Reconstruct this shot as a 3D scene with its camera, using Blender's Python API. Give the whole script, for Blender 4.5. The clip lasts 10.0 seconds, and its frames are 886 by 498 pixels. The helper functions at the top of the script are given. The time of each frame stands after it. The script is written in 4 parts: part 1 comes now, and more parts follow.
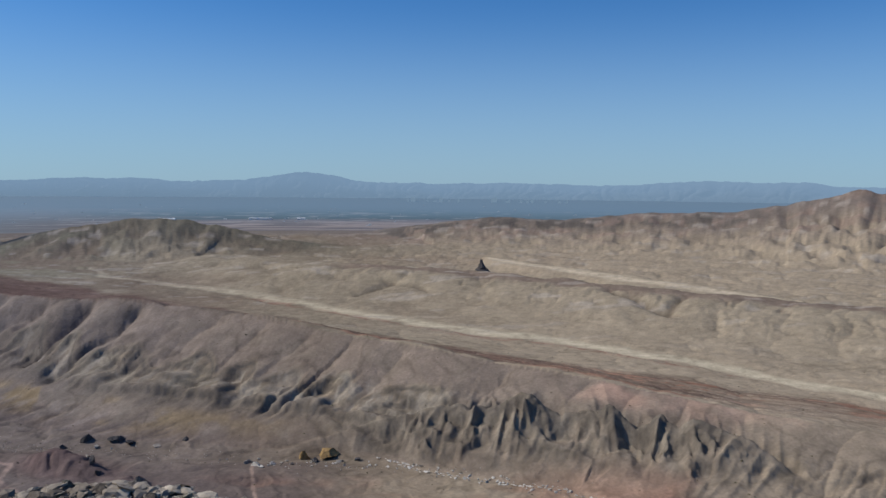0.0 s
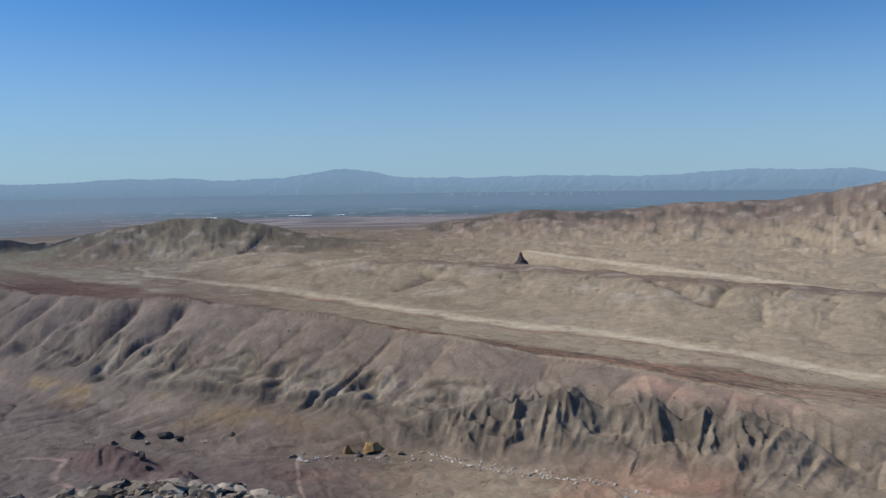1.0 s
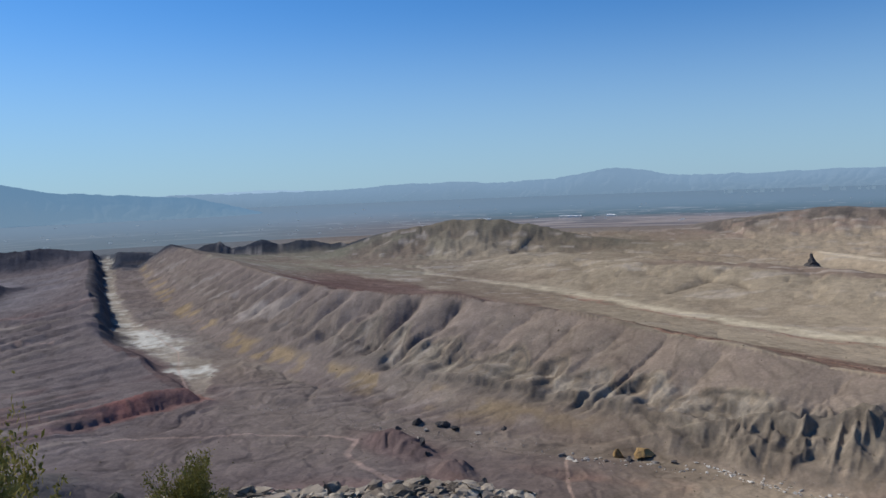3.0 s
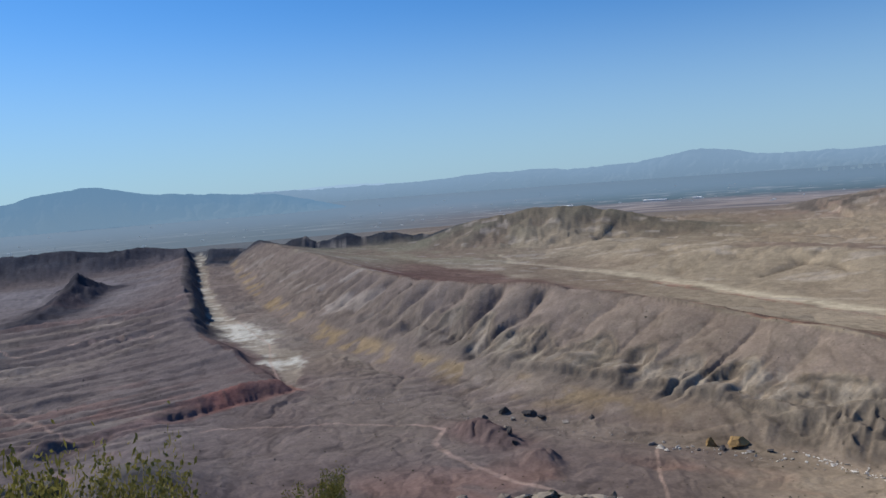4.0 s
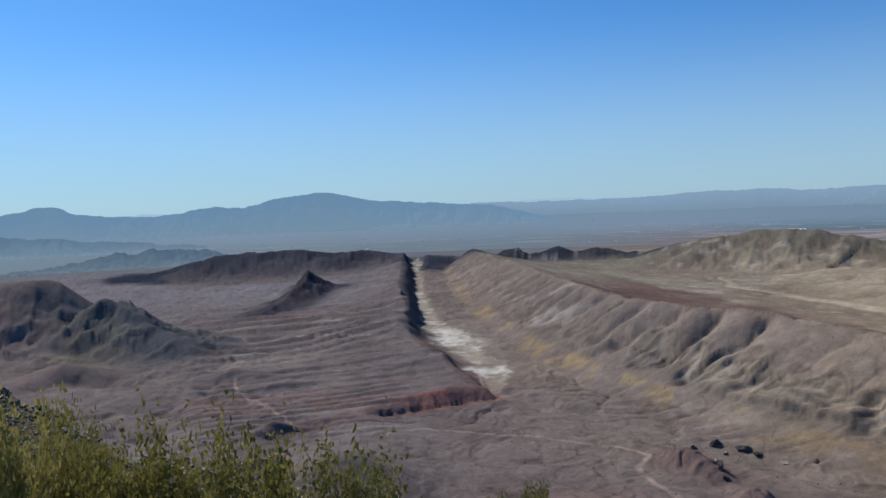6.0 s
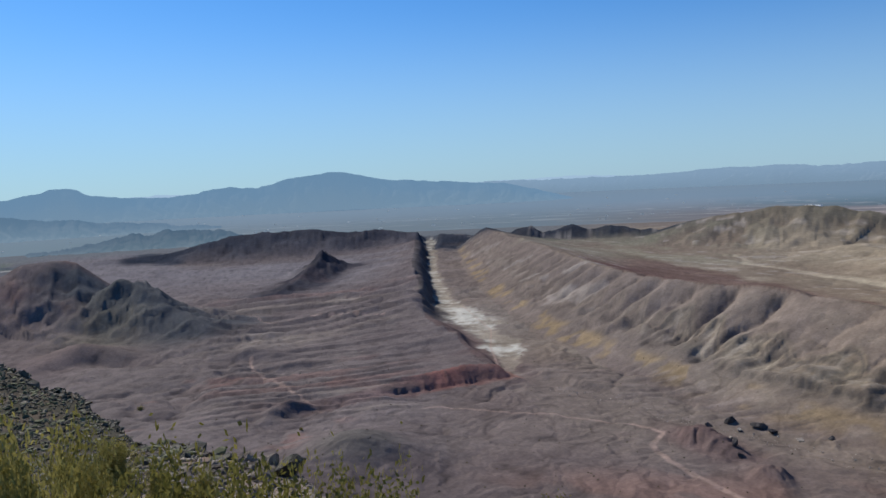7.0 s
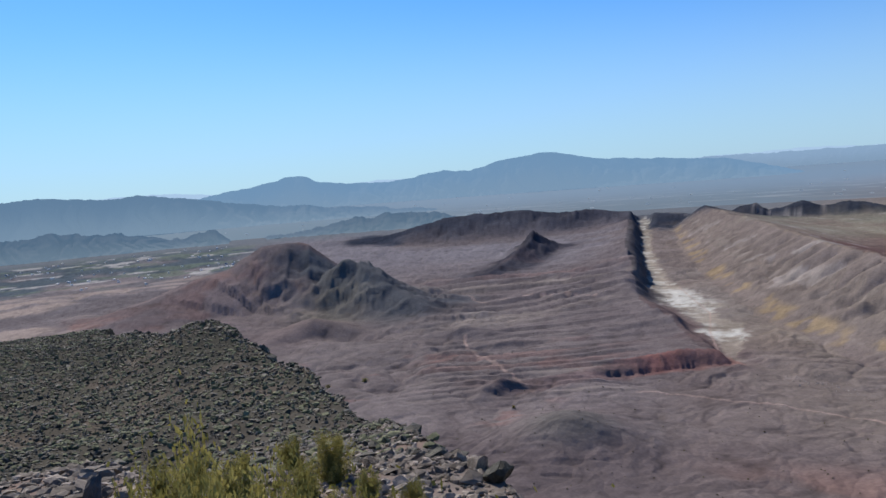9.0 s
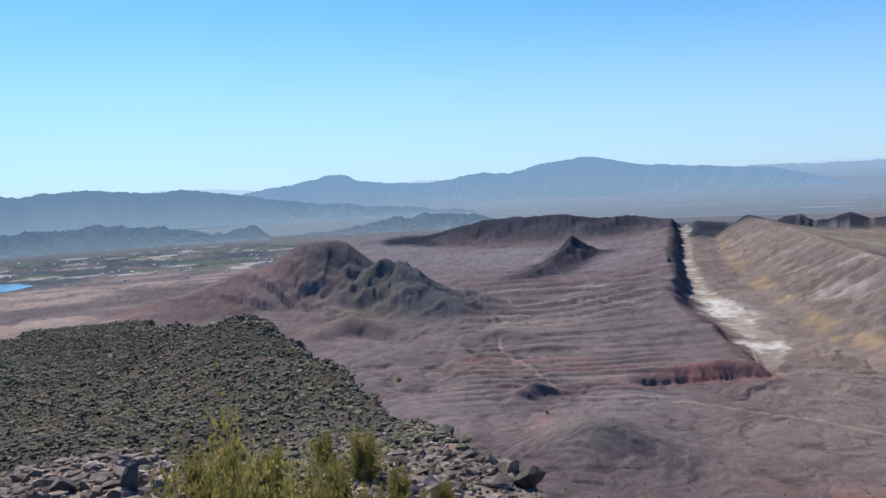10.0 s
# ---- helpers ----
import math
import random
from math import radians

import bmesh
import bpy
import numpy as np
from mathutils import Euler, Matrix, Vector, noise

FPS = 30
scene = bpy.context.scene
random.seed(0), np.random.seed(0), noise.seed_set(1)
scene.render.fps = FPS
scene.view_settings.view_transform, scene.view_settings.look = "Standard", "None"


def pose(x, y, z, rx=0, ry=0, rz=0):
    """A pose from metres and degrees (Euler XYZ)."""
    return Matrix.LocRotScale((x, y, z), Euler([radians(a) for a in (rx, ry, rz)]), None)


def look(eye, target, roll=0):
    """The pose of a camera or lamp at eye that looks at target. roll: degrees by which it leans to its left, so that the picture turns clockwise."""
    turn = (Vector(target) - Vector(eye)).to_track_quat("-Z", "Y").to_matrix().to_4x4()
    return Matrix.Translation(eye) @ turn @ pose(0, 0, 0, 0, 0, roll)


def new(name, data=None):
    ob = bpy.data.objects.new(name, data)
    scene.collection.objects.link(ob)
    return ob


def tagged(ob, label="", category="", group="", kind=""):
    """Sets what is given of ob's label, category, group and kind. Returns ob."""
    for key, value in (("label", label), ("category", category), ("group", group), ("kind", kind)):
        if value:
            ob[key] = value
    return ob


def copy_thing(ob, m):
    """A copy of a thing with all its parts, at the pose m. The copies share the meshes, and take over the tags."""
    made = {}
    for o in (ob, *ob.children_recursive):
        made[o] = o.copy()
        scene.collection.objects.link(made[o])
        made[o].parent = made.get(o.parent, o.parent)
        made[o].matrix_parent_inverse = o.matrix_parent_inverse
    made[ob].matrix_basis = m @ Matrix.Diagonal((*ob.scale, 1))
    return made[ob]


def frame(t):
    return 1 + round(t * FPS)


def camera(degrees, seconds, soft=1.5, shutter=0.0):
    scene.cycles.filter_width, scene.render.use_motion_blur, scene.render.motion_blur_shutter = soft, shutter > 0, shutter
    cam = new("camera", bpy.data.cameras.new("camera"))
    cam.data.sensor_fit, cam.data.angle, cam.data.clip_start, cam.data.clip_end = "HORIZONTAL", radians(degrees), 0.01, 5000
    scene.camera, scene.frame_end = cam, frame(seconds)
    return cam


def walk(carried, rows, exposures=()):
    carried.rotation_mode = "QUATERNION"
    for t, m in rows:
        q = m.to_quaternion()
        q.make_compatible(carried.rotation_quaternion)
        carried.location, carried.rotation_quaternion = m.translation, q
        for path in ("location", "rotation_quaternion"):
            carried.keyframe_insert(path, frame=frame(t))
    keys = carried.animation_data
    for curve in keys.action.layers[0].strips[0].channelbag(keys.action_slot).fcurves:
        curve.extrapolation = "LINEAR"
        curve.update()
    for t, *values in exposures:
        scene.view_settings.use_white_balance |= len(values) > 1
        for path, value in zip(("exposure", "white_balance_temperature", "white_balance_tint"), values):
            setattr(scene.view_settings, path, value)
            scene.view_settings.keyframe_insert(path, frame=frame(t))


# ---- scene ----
# The eye stands on the summit of a butte, 160 m above the wash; +y is the first view, -x is to its left.
EYE = 160.0
cam = camera(58.54, 10.0)
walk(cam, [
    (0, pose(0.6, -0.25, EYE + -0.45, 85.351, -0.558, -0.000)),
    (0.3, pose(0.593, -0.25, EYE + -0.446, 82.831, 0.148, 1.153)),
    (0.5, pose(0.588, -0.25, EYE + -0.443, 84.590, -1.965, 1.016)),
    (1, pose(0.575, -0.25, EYE + -0.435, 84.931, 0.757, 2.731)),
    (1.5, pose(0.562, -0.25, EYE + -0.427, 84.714, 3.238, 11.383)),
    (2, pose(0.55, -0.25, EYE + -0.42, 86.231, 3.582, 19.544)),
    (2.2, pose(0.53, -0.25, EYE + -0.41, 85.615, 4.531, 19.087)),
    (3.3, pose(0.42, -0.25, EYE + -0.32, 85.499, 0.777, 24.253)),
    (3.5, pose(0.327, -0.25, EYE + -0.28, 85.846, 1.906, 26.983)),
    (4, pose(0.274, -0.25, EYE + -0.266, 84.982, 4.230, 27.831)),
    (4.5, pose(0.267, -0.25, EYE + -0.273, 88.000, 2.903, 28.798)),
    (5, pose(0.26, -0.25, EYE + -0.28, 87.658, 2.366, 32.004)),
    (5.5, pose(0.253, -0.25, EYE + -0.287, 89.894, 0.706, 38.518)),
    (5.7, pose(0.25, -0.25, EYE + -0.29, 88.653, 1.209, 41.372)),
    (6.8, pose(0.208, -0.208, EYE + -0.163, 85.073, 3.030, 44.192)),
    (7, pose(0.2, -0.2, EYE + -0.14, 85.284, 2.601, 44.223)),
    (7.5, pose(0.14, -0.135, EYE + -0.095, 88.901, 1.443, 54.510)),
    (8, pose(0.08, -0.07, EYE + -0.05, 86.135, 0.566, 57.270)),
    (8.5, pose(0.04, -0.035, EYE + -0.025, 84.753, 4.608, 57.236)),
    (9, pose(0.0, 0.0, EYE + 0.0, 84.767, 4.237, 59.368)),
    (9.5, pose(0.0, 0.0, EYE + 0.0, 84.472, 1.505, 62.900)),
    (10, pose(0.0, 0.0, EYE + 0.0, 85.057, 2.793, 62.240)),
], exposures=((0.0, -0.22, 6380, 10), (1.0, -0.14, 6400, 10), (2.0, -0.1, 6450, 10), (3.5, -0.05, 6450, 10), (5.5, 0.0, 6600, 10), (7.0, 0.0, 6600, 10), (8.0, 0.0, 6620, 11), (8.5, 0.05, 6580, 12), (9.0, 0.2, 6500, 13), (9.5, 0.33, 6550, 15), (10.0, 0.44, 6600, 16)))

# ---- world, sun ----
SUN_AZ, SUN_EL = 87.0, 41.0   # degrees to the left of +y, above the horizon
world = bpy.data.worlds.new("world")
scene.world = world
world.use_nodes = True
wn, wl = world.node_tree.nodes, world.node_tree.links
sky = wn.new("ShaderNodeTexSky")
sky.sky_type, sky.sun_disc = "NISHITA", False
sky.sun_elevation, sky.sun_rotation = radians(SUN_EL), radians(-SUN_AZ)
sky.altitude, sky.air_density, sky.dust_density, sky.ozone_density = 900.0, 1.0, 0.4, 3.0
wn["Background"].inputs["Strength"].default_value = 0.084
clear = wn.new("ShaderNodeVectorMath")   # the clear, dry desert air
clear.operation, clear.inputs[1].default_value = "MULTIPLY", (0.45, 0.93, 1.40)
wl.new(sky.outputs["Color"], clear.inputs[0])
# thin pale haze that thickens evenly towards the horizon, all round
where = wn.new("ShaderNodeTexCoord")
split = wn.new("ShaderNodeSeparateXYZ")
wl.new(where.outputs["Generated"], split.inputs["Vector"])
low = wn.new("ShaderNodeMapRange")
low.interpolation_type = "SMOOTHSTEP"
low.inputs["From Min"].default_value, low.inputs["From Max"].default_value = 0.0, 0.24
low.inputs["To Min"].default_value, low.inputs["To Max"].default_value = 0.66, 0.0
wl.new(split.outputs["Z"], low.inputs["Value"])
haze = wn.new("ShaderNodeMix")
haze.data_type = "RGBA"
haze.inputs["B"].default_value = (4.8, 6.5, 8.2, 1)
wl.new(low.outputs["Result"], haze.inputs["Factor"])
wl.new(clear.outputs["Vector"], haze.inputs["A"])
wl.new(haze.outputs["Result"], wn["Background"].inputs["Color"])
sun = new("sun", bpy.data.lights.new("sun", "SUN"))
sun.data.energy, sun.data.angle, sun.data.color = 4.5, radians(0.55), (1.0, 0.94, 0.84)
sun_way = Vector((-math.sin(radians(SUN_AZ)) * math.cos(radians(SUN_EL)), math.cos(radians(SUN_AZ)) * math.cos(radians(SUN_EL)), math.sin(radians(SUN_EL))))
sun.matrix_world = look(sun_way * 900 + Vector((0, 0, EYE)), Vector((0, 0, EYE)))


# ---- noise on arrays ----
def cell(ix, iy, seed):
    h = (ix.astype(np.int64) * 374761393 + iy.astype(np.int64) * 668265263 + seed * 974634777) & 0xFFFFFFFF
    h = ((h ^ (h >> 13)) * 1274126177) & 0xFFFFFFFF
    return ((h ^ (h >> 16)) & 0xFFFFFF) / float(0xFFFFFF)


def vnoise(x, y, seed=0):
    ix, iy = np.floor(x), np.floor(y)
    fx, fy = x - ix, y - iy
    fx, fy = fx * fx * fx * (fx * (fx * 6 - 15) + 10), fy * fy * fy * (fy * (fy * 6 - 15) + 10)
    a, b = cell(ix, iy, seed), cell(ix + 1, iy, seed)
    c, d = cell(ix, iy + 1, seed), cell(ix + 1, iy + 1, seed)
    return (a + (b - a) * fx + (c - a) * fy + (a - b - c + d) * fx * fy) * 2 - 1


def fbm(x, y, seed=0, octaves=4, gain=0.5):
    out, amp, total = 0.0, 1.0, 0.0
    for k in range(octaves):
        out = out + amp * vnoise(x * 2.03 ** k + 17.3 * k, y * 2.03 ** k - 9.1 * k, seed + k)
        total += amp
        amp *= gain
    return out / total


def creases(x, y, seed=0, octaves=3):
    """1 on sharp ridges, towards 0 in the hollows between."""
    out, amp, total = 0.0, 1.0, 0.0
    for k in range(octaves):
        out = out + amp * (1 - np.abs(vnoise(x * 2.1 ** k + 5.7 * k, y * 2.1 ** k + 3.3 * k, seed + k)) * 1.6)
        total += amp
        amp *= 0.5
    return out / total


def billow(x, y, seed=0, octaves=3):
    """Rounded spurs, parted by narrow gullies: 0 in the gullies."""
    out, amp, total = 0.0, 1.0, 0.0
    for k in range(octaves):
        out = out + amp * np.sqrt(np.abs(vnoise(x * 2.1 ** k + 5.7 * k, y * 2.1 ** k + 3.3 * k, seed + k)) + 0.002)
        total += amp
        amp *= 0.5
    return out / total


def step(a, b, x):
    t = np.clip((x - a) / (b - a), 0, 1)
    return t * t * (3 - 2 * t)


def mix(a, b, f):
    f = np.asarray(f)[..., None]
    return a * (1 - f) + np.asarray(b) * f


def smax(a, b, k=2.0):
    h = np.clip(0.5 + 0.5 * (a - b) / (2 * k), 0, 1)
    return b + (a - b) * h + k * h * (1 - h)


def along(X, Y, line):
    """Distance to a line of (x, y, value), the value and the length there, and the side (positive: left of its run)."""
    best = np.full(X.shape, 1e9)
    val, run, side = np.zeros(X.shape), np.zeros(X.shape), np.ones(X.shape)
    gone = 0.0
    for (x0, y0, v0), (x1, y1, v1) in zip(line, line[1:]):
        dx, dy = x1 - x0, y1 - y0
        size = math.hypot(dx, dy)
        t = np.clip(((X - x0) * dx + (Y - y0) * dy) / size ** 2, 0, 1)
        d = np.hypot(X - x0 - t * dx, Y - y0 - t * dy)
        near = d < best
        best = np.where(near, d, best)
        val = np.where(near, v0 + t * (v1 - v0), val)
        run = np.where(near, gone + t * size, run)
        side = np.where(near, np.sign(dx * (Y - y0) - dy * (X - x0)), side)
        gone += size
    return best, val, run, side


def polar(*rows):
    """(x, y, value) from (degrees left of +y, metres, value)."""
    return [(-r * math.sin(radians(a)), r * math.cos(radians(a)), v) for a, r, v in rows]


# ---- the plan of the land ----
BIG_CREST = [(-1290, 1466, 45), (-856, 1096, 50), (-529, 794, 55), (-404, 705, 58), (-335, 668, 60), (-268, 650, 60), (-205, 630, 58),
             (-135, 602, 54), (-76, 574, 50), (-16, 545, 46), (45, 519, 40), (90, 497, 38), (145, 468, 33), (205, 438, 28), (300, 390, 22)]
BIG_FOOT = [(-1475, 1540, 0), (-909, 988, 0), (-650, 756, 0), (-504, 649, 0), (-384, 572, 0), (-299, 518, 0), (-215, 476, 0),
            (-152, 469, 0), (-78, 462, 0), (16, 422, 0), (66, 404, 0), (110, 370, 0), (190, 352, 0), (300, 330, 0)]
WASH = [(-1624, 1602, 13), (-967, 963, 10), (-760, 780, 12), (-690, 722, 24), (-607, 666, 32), (-545, 620, 12), (-482, 574, 22), (-432, 512, 7), (-350, 482, 7), (-292, 482, 8),
        (-246, 461, 7), (-194, 458, 6), (-107, 441, 6), (-24, 440, 9), (24, 420, 9), (66, 405, 6), (99, 366, 5), (190, 348, 5)]
STRIP_ONE = [(-640, 1440, 4), (-560, 1310, 9), (-296, 1135, 22), (-129, 985, 20), (12, 862, 19), (127, 800, 17), (237, 695, 17), (334, 587, 15), (480, 470, 14)]
STRIP_TWO = [(95, 1660, 8), (133, 1571, 24), (295, 1293, 34), (431, 1072, 26), (470, 1020, 4)]
MID_CREST = [(-420, 1560, 12), (-171, 1304, 25), (-20, 1232, 25), (173, 1103, 25), (285, 995, 25), (390, 940, 25), (520, 850, 24), (700, 760, 20)]
DARK_RIDGE = [(-1412, 1344, 27), (-1150, 1090, 25), (-971, 912, 26), (-705, 677, 26), (-645, 622, 23), (-615, 596, 12), (-577, 570, 15), (-525, 543, 16), (-468, 508, 13), (-424, 482, 0)]
RED_CLIFF = [(-440, 512, 0), (-426, 487, 9), (-438, 466, 11), (-452, 438, 8), (-462, 404, 5), (-469, 370, 3), (-478, 342, 2), (-500, 322, 1)]
HILL_FIVE = polar((30, 2050, 10), (27.4, 2050, 37), (24.4, 2050, 55), (21.2, 2060, 70), (18, 2050, 67), (15, 2030, 44), (12.5, 2000, 25), (9.5, 1980, 12), (6, 1950, 3))
NORTH_RANGE = polar((4.5, 2450, 8), (2.6, 2480, 29), (-3.5, 2500, 59), (-8.8, 2500, 54), (-13.9, 2500, 78), (-20.3, 2500, 89), (-23.7, 2500, 116),
                    (-27.7, 2500, 159), (-29, 2500, 149), (-34, 2500, 152), (-44, 2450, 120))
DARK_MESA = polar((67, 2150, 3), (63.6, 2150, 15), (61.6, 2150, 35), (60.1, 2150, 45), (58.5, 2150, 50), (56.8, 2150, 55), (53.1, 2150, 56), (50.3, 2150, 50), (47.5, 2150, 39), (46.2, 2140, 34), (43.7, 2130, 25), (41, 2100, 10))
KNOBS = polar((40.2, 2120, 14), (39, 2110, 33), (38, 2100, 43), (37.2, 2100, 25), (36.2, 2100, 31), (35.1, 2100, 45), (34.2, 2095, 34), (33.5, 2090, 31), (32.3, 2080, 36), (31, 2070, 30), (29.6, 2060, 26), (28, 2040, 8))
SPIKE_RIDGE = polar((58.5, 1120, 0), (57.3, 1158, 3), (55.3, 1258, 13), (53.6, 1425, 31), (53.1, 1490, 48), (52.2, 1530, 25), (50.5, 1580, 4))
LEFT_ARM = polar((87, 960, 0), (83.6, 1060, 5), (80, 1150, 19), (77, 1190, 38), (75, 1200, 49), (73.7, 1205, 62), (72.6, 1205, 75), (71.6, 1205, 78), (70.4, 1205, 77), (69.4, 1200, 74), (68.7, 1200, 62), (67.8, 1200, 46), (66.2, 1200, 22), (64.5, 1200, 2))
LEFT_PEAK = polar((69, 1130, 22), (68.1, 1115, 43), (67.3, 1090, 50), (66.6, 1070, 63), (65.9, 1045, 53), (65.2, 1025, 44), (64.4, 1005, 37), (63.4, 980, 28), (61.5, 915, 13), (60, 880, 2))
TRAIL_ONE = [(-400, 380, 0), (-391, 395, 0), (-307, 422, 0), (-263, 434, 0), (-238, 428, 0), (-232, 404, 0), (-208, 382, 0), (-165, 364, 0), (-90, 350, 0), (-25, 362, 0), (25, 386, 0), (61, 380, 0), (131, 361, 0), (200, 350, 0)]
TRAIL_TWO = [(-857, 523, 0), (-779, 504, 0), (-749, 563, 0), (-679, 591, 0)]
TRAIL_THREE = [(-640, 390, 0), (-600, 368, 0), (-525, 352, 0), (-459, 336, 0)]
TRAIL_FOUR = [(-418, 492, 0), (-450, 520, 0), (-500, 570, 0), (-560, 640, 0), (-700, 745, 0)]
TRAIL_FIVE = [(-107, 441, 0), (-95, 400, 0), (-85, 360, 0), (-54, 340, 0)]

FRONT_CRAGS = polar((12, 470, 0), (9, 476, 5), (6, 478, 11), (3, 478, 17), (-0.8, 476, 27), (-3.5, 468, 25), (-6.2, 470, 37), (-9, 463, 24), (-12.3, 460, 33), (-14.3, 453, 23),
                    (-16, 455, 31), (-17.2, 450, 25), (-18.2, 450, 31), (-20, 449, 29), (-21.9, 445, 25), (-25, 440, 10))

# colours of the ground
GREY_TAN, OLIVE, MAUVE = (0.195, 0.154, 0.118), (0.262, 0.223, 0.168), (0.134, 0.111, 0.110)
PALE, WHITE, RED = (0.40, 0.345, 0.255), (0.50, 0.48, 0.41), (0.22, 0.105, 0.08)
SHADED_FACE, OCHRE, PINK = (0.085, 0.075, 0.072), (0.31, 0.22, 0.105), (0.42, 0.28, 0.22)
NEAR_DIRT = (0.29, 0.225, 0.18)


def edge_radius(az):
    """How far the top of the butte reaches, by degrees to the left of +y."""
    return np.interp(az, (-180, -60, -30, 0, 8, 12, 20, 30, 40, 50, 54.4, 60.7, 64.4, 68.9, 72.4, 75.9, 78.6, 81, 84, 88, 93, 100, 120, 140, 180),
                     (5, 2.8, 2.8, 2.85, 3.2, 3.42, 3.38, 3.27, 3.38, 3.45, 4.0, 9, 23, 31, 44, 52, 56, 54, 84, 90, 62, 55, 30, 9, 5))


def soft_edge(az):
    return sum(edge_radius(az + q) for q in (-1.8, -0.9, 0, 0.9, 1.8)) / 5


def top_drop(r, az):
    """How far the top of the butte lies below the eye, by metres from it; a level shoulder reaches out to the left."""
    r = r - 1.7 * step(79, 85, az) * step(1, 4, r) * (1 - step(9, 30, r))
    return np.interp(r, (0, 3, 4, 7, 14, 25, 35, 45, 65, 85), (1.8, 1.83, 1.9, 2.65, 4.9, 8.0, 8.8, 9.3, 10.4, 12.6))


def land(X, Y):
    """Height and colour of the land at X, Y."""
    r = np.hypot(X, Y)
    az = np.degrees(np.arctan2(-X, Y))
    n_big, n_mid, n_small = fbm(X / 210, Y / 210, 3), fbm(X / 46, Y / 46, 11), fbm(X / 9, Y / 9, 23, 3)
    wx, wy = X + 26 * n_mid, Y + 26 * fbm(X / 46, Y / 46, 31)
    open_land = 1 - 0.6 * step(700, 1000, r) * (1 - step(30, 44, az))
    spurs = billow(wx / 85, wy / 85, 35, 4)
    z = 3.0 * n_big + 1.0 * n_mid + 0.35 * n_small + (spurs - 0.5) * 12 * step(430, 700, r) + (billow(wx / 34, wy / 34, 37, 3) - 0.5) * 2.2 * open_land
    rough = creases(wx / 15, wy / 15, 39, 2)
    z = z + (rough - 0.5) * 0.8 * step(330, 420, r) * open_land
    z = z * (1 - step(2450, 2650, r))
    n_tiny = fbm(X / 3.4, Y / 3.4, 29, 2)
    col = mix(np.broadcast_to(GREY_TAN, X.shape + (3,)), OLIVE, step(-0.25, 0.35, n_big + 0.4 * n_mid + 0.5 * (1 - step(-8, 16, az))) * 0.75)
    sandy = 1 - step(-10, 12, az + 5 * n_big)
    col = mix(col, (0.36, 0.295, 0.22), sandy * 0.65)
    left = step(30, 50, az + 6 * n_big)
    col = mix(col, MAUVE, left * 0.75)

    wash_d, wash_w, wash_s, wash_side = along(X + 9 * n_mid, Y + 9 * n_mid, WASH)
    # the long hogback with its gullied face
    d, h, s, side = along(X, Y, BIG_CREST)
    df, _, sf, front = along(X, Y, BIG_FOOT)
    u = d / (d + df + 1e-6)
    inside = (side < 0) & (front > 0)
    cut = billow(s / 40 + 0.7 * n_mid + 0.9 * n_big, d / 260 + s / 300, 61, 3)
    fine = billow(s / 9 + d / 45 + 0.5 * n_mid, d / 90, 67, 2)
    slit = step(0.05, 0.35, fbm(s / 55, d / 40, 69, 2))
    face = h * (1 - u) ** 1.15
    calm = 1 - 0.6 * step(1330, 1480, s)
    relief = (cut - 0.5) * (8 + 6 * vnoise(s / 190, d * 0, 62)) * calm * (1 - step(0.55, 0.95, u)) * step(-0.05, 0.2, u) + (fine - 0.55) * (2.6 + 6 * slit + 3.5 * (1 - step(900, 1150, s))) * step(0.22, 0.4, u) * (1 - step(0.62, 0.8, u))
    turn = s / 47 + 0.55 * vnoise(s / 130, d * 0, 63) + 0.5 * u + 0.25 * n_big + 0.22 * n_mid
    lobe = (np.abs(np.sin(np.pi * turn)) + 0.003) ** 0.75
    bulk = 0.55 + 0.9 * cell(np.floor(turn), np.zeros_like(turn), 64)
    rim = 0.40 + 0.07 * np.cos(2 * np.pi * turn) + 0.05 * vnoise(s / 90, d * 0, 65)
    relief = relief * (0.35 + 0.65 * step(0.3, 0.45, u)) + 9 * calm * bulk * (lobe - 0.66) * step(-0.03, 0.10, u) * (1 - step(0.0, 0.22, u - rim))
    scarp_on = step(950, 1150, s) * (1 - step(1800, 1900, s))
    relief = relief - 3.6 * scarp_on * (1 - step(0.0, 0.16, np.abs(u - rim - 0.10))) * step(-0.012, 0.012, u - rim)
    shelf = 0.66 + 0.05 * vnoise(s / 60, d * 0, 79) + 0.02 * n_small
    on_shelf = step(1330, 1420, s) * (1 - step(1640, 1720, s))
    relief = relief + 4.5 * on_shelf * step(-0.24, -0.01, u - shelf) * (1 - step(-0.01, 0.025, u - shelf))
    tread = u * 7 + 0.5 * n_mid + 0.4 * vnoise(s / 70, d * 0, 77)
    lip = tread - np.floor(tread)
    ledges = inside * step(0.0, 0.3, fbm(s / 80, d / 60, 78, 2)) * step(0.3, 0.45, u) * (1 - step(0.78, 0.9, u))
    relief = relief + ledges * 3.2 * (np.minimum(lip * 1.25, (1 - lip) * 5) - 0.5)
    back = h * np.exp(-(d / (90 + 0.9 * h)) ** 1.25) + (spurs - 0.5) * 7 * np.exp(-d / 80)
    big = np.where(inside, face + relief * h / 55, np.where(side > 0, back, h * np.exp(-(d / 45) ** 2)))
    big = np.where((front < 0) & (side < 0), 0, big) * (1 - (s < 1) * step(40, 160, d))
    z = smax(z, np.where(big > 0.5, big, big - 12) + 0.35 * z, 2.5)
    on_face = inside * step(0.02, 0.12, u) * (1 - step(0.86, 1.0, u))
    col = mix(col, np.array(GREY_TAN) * (1 + 0.75 * sandy)[..., None], inside * 0.6)
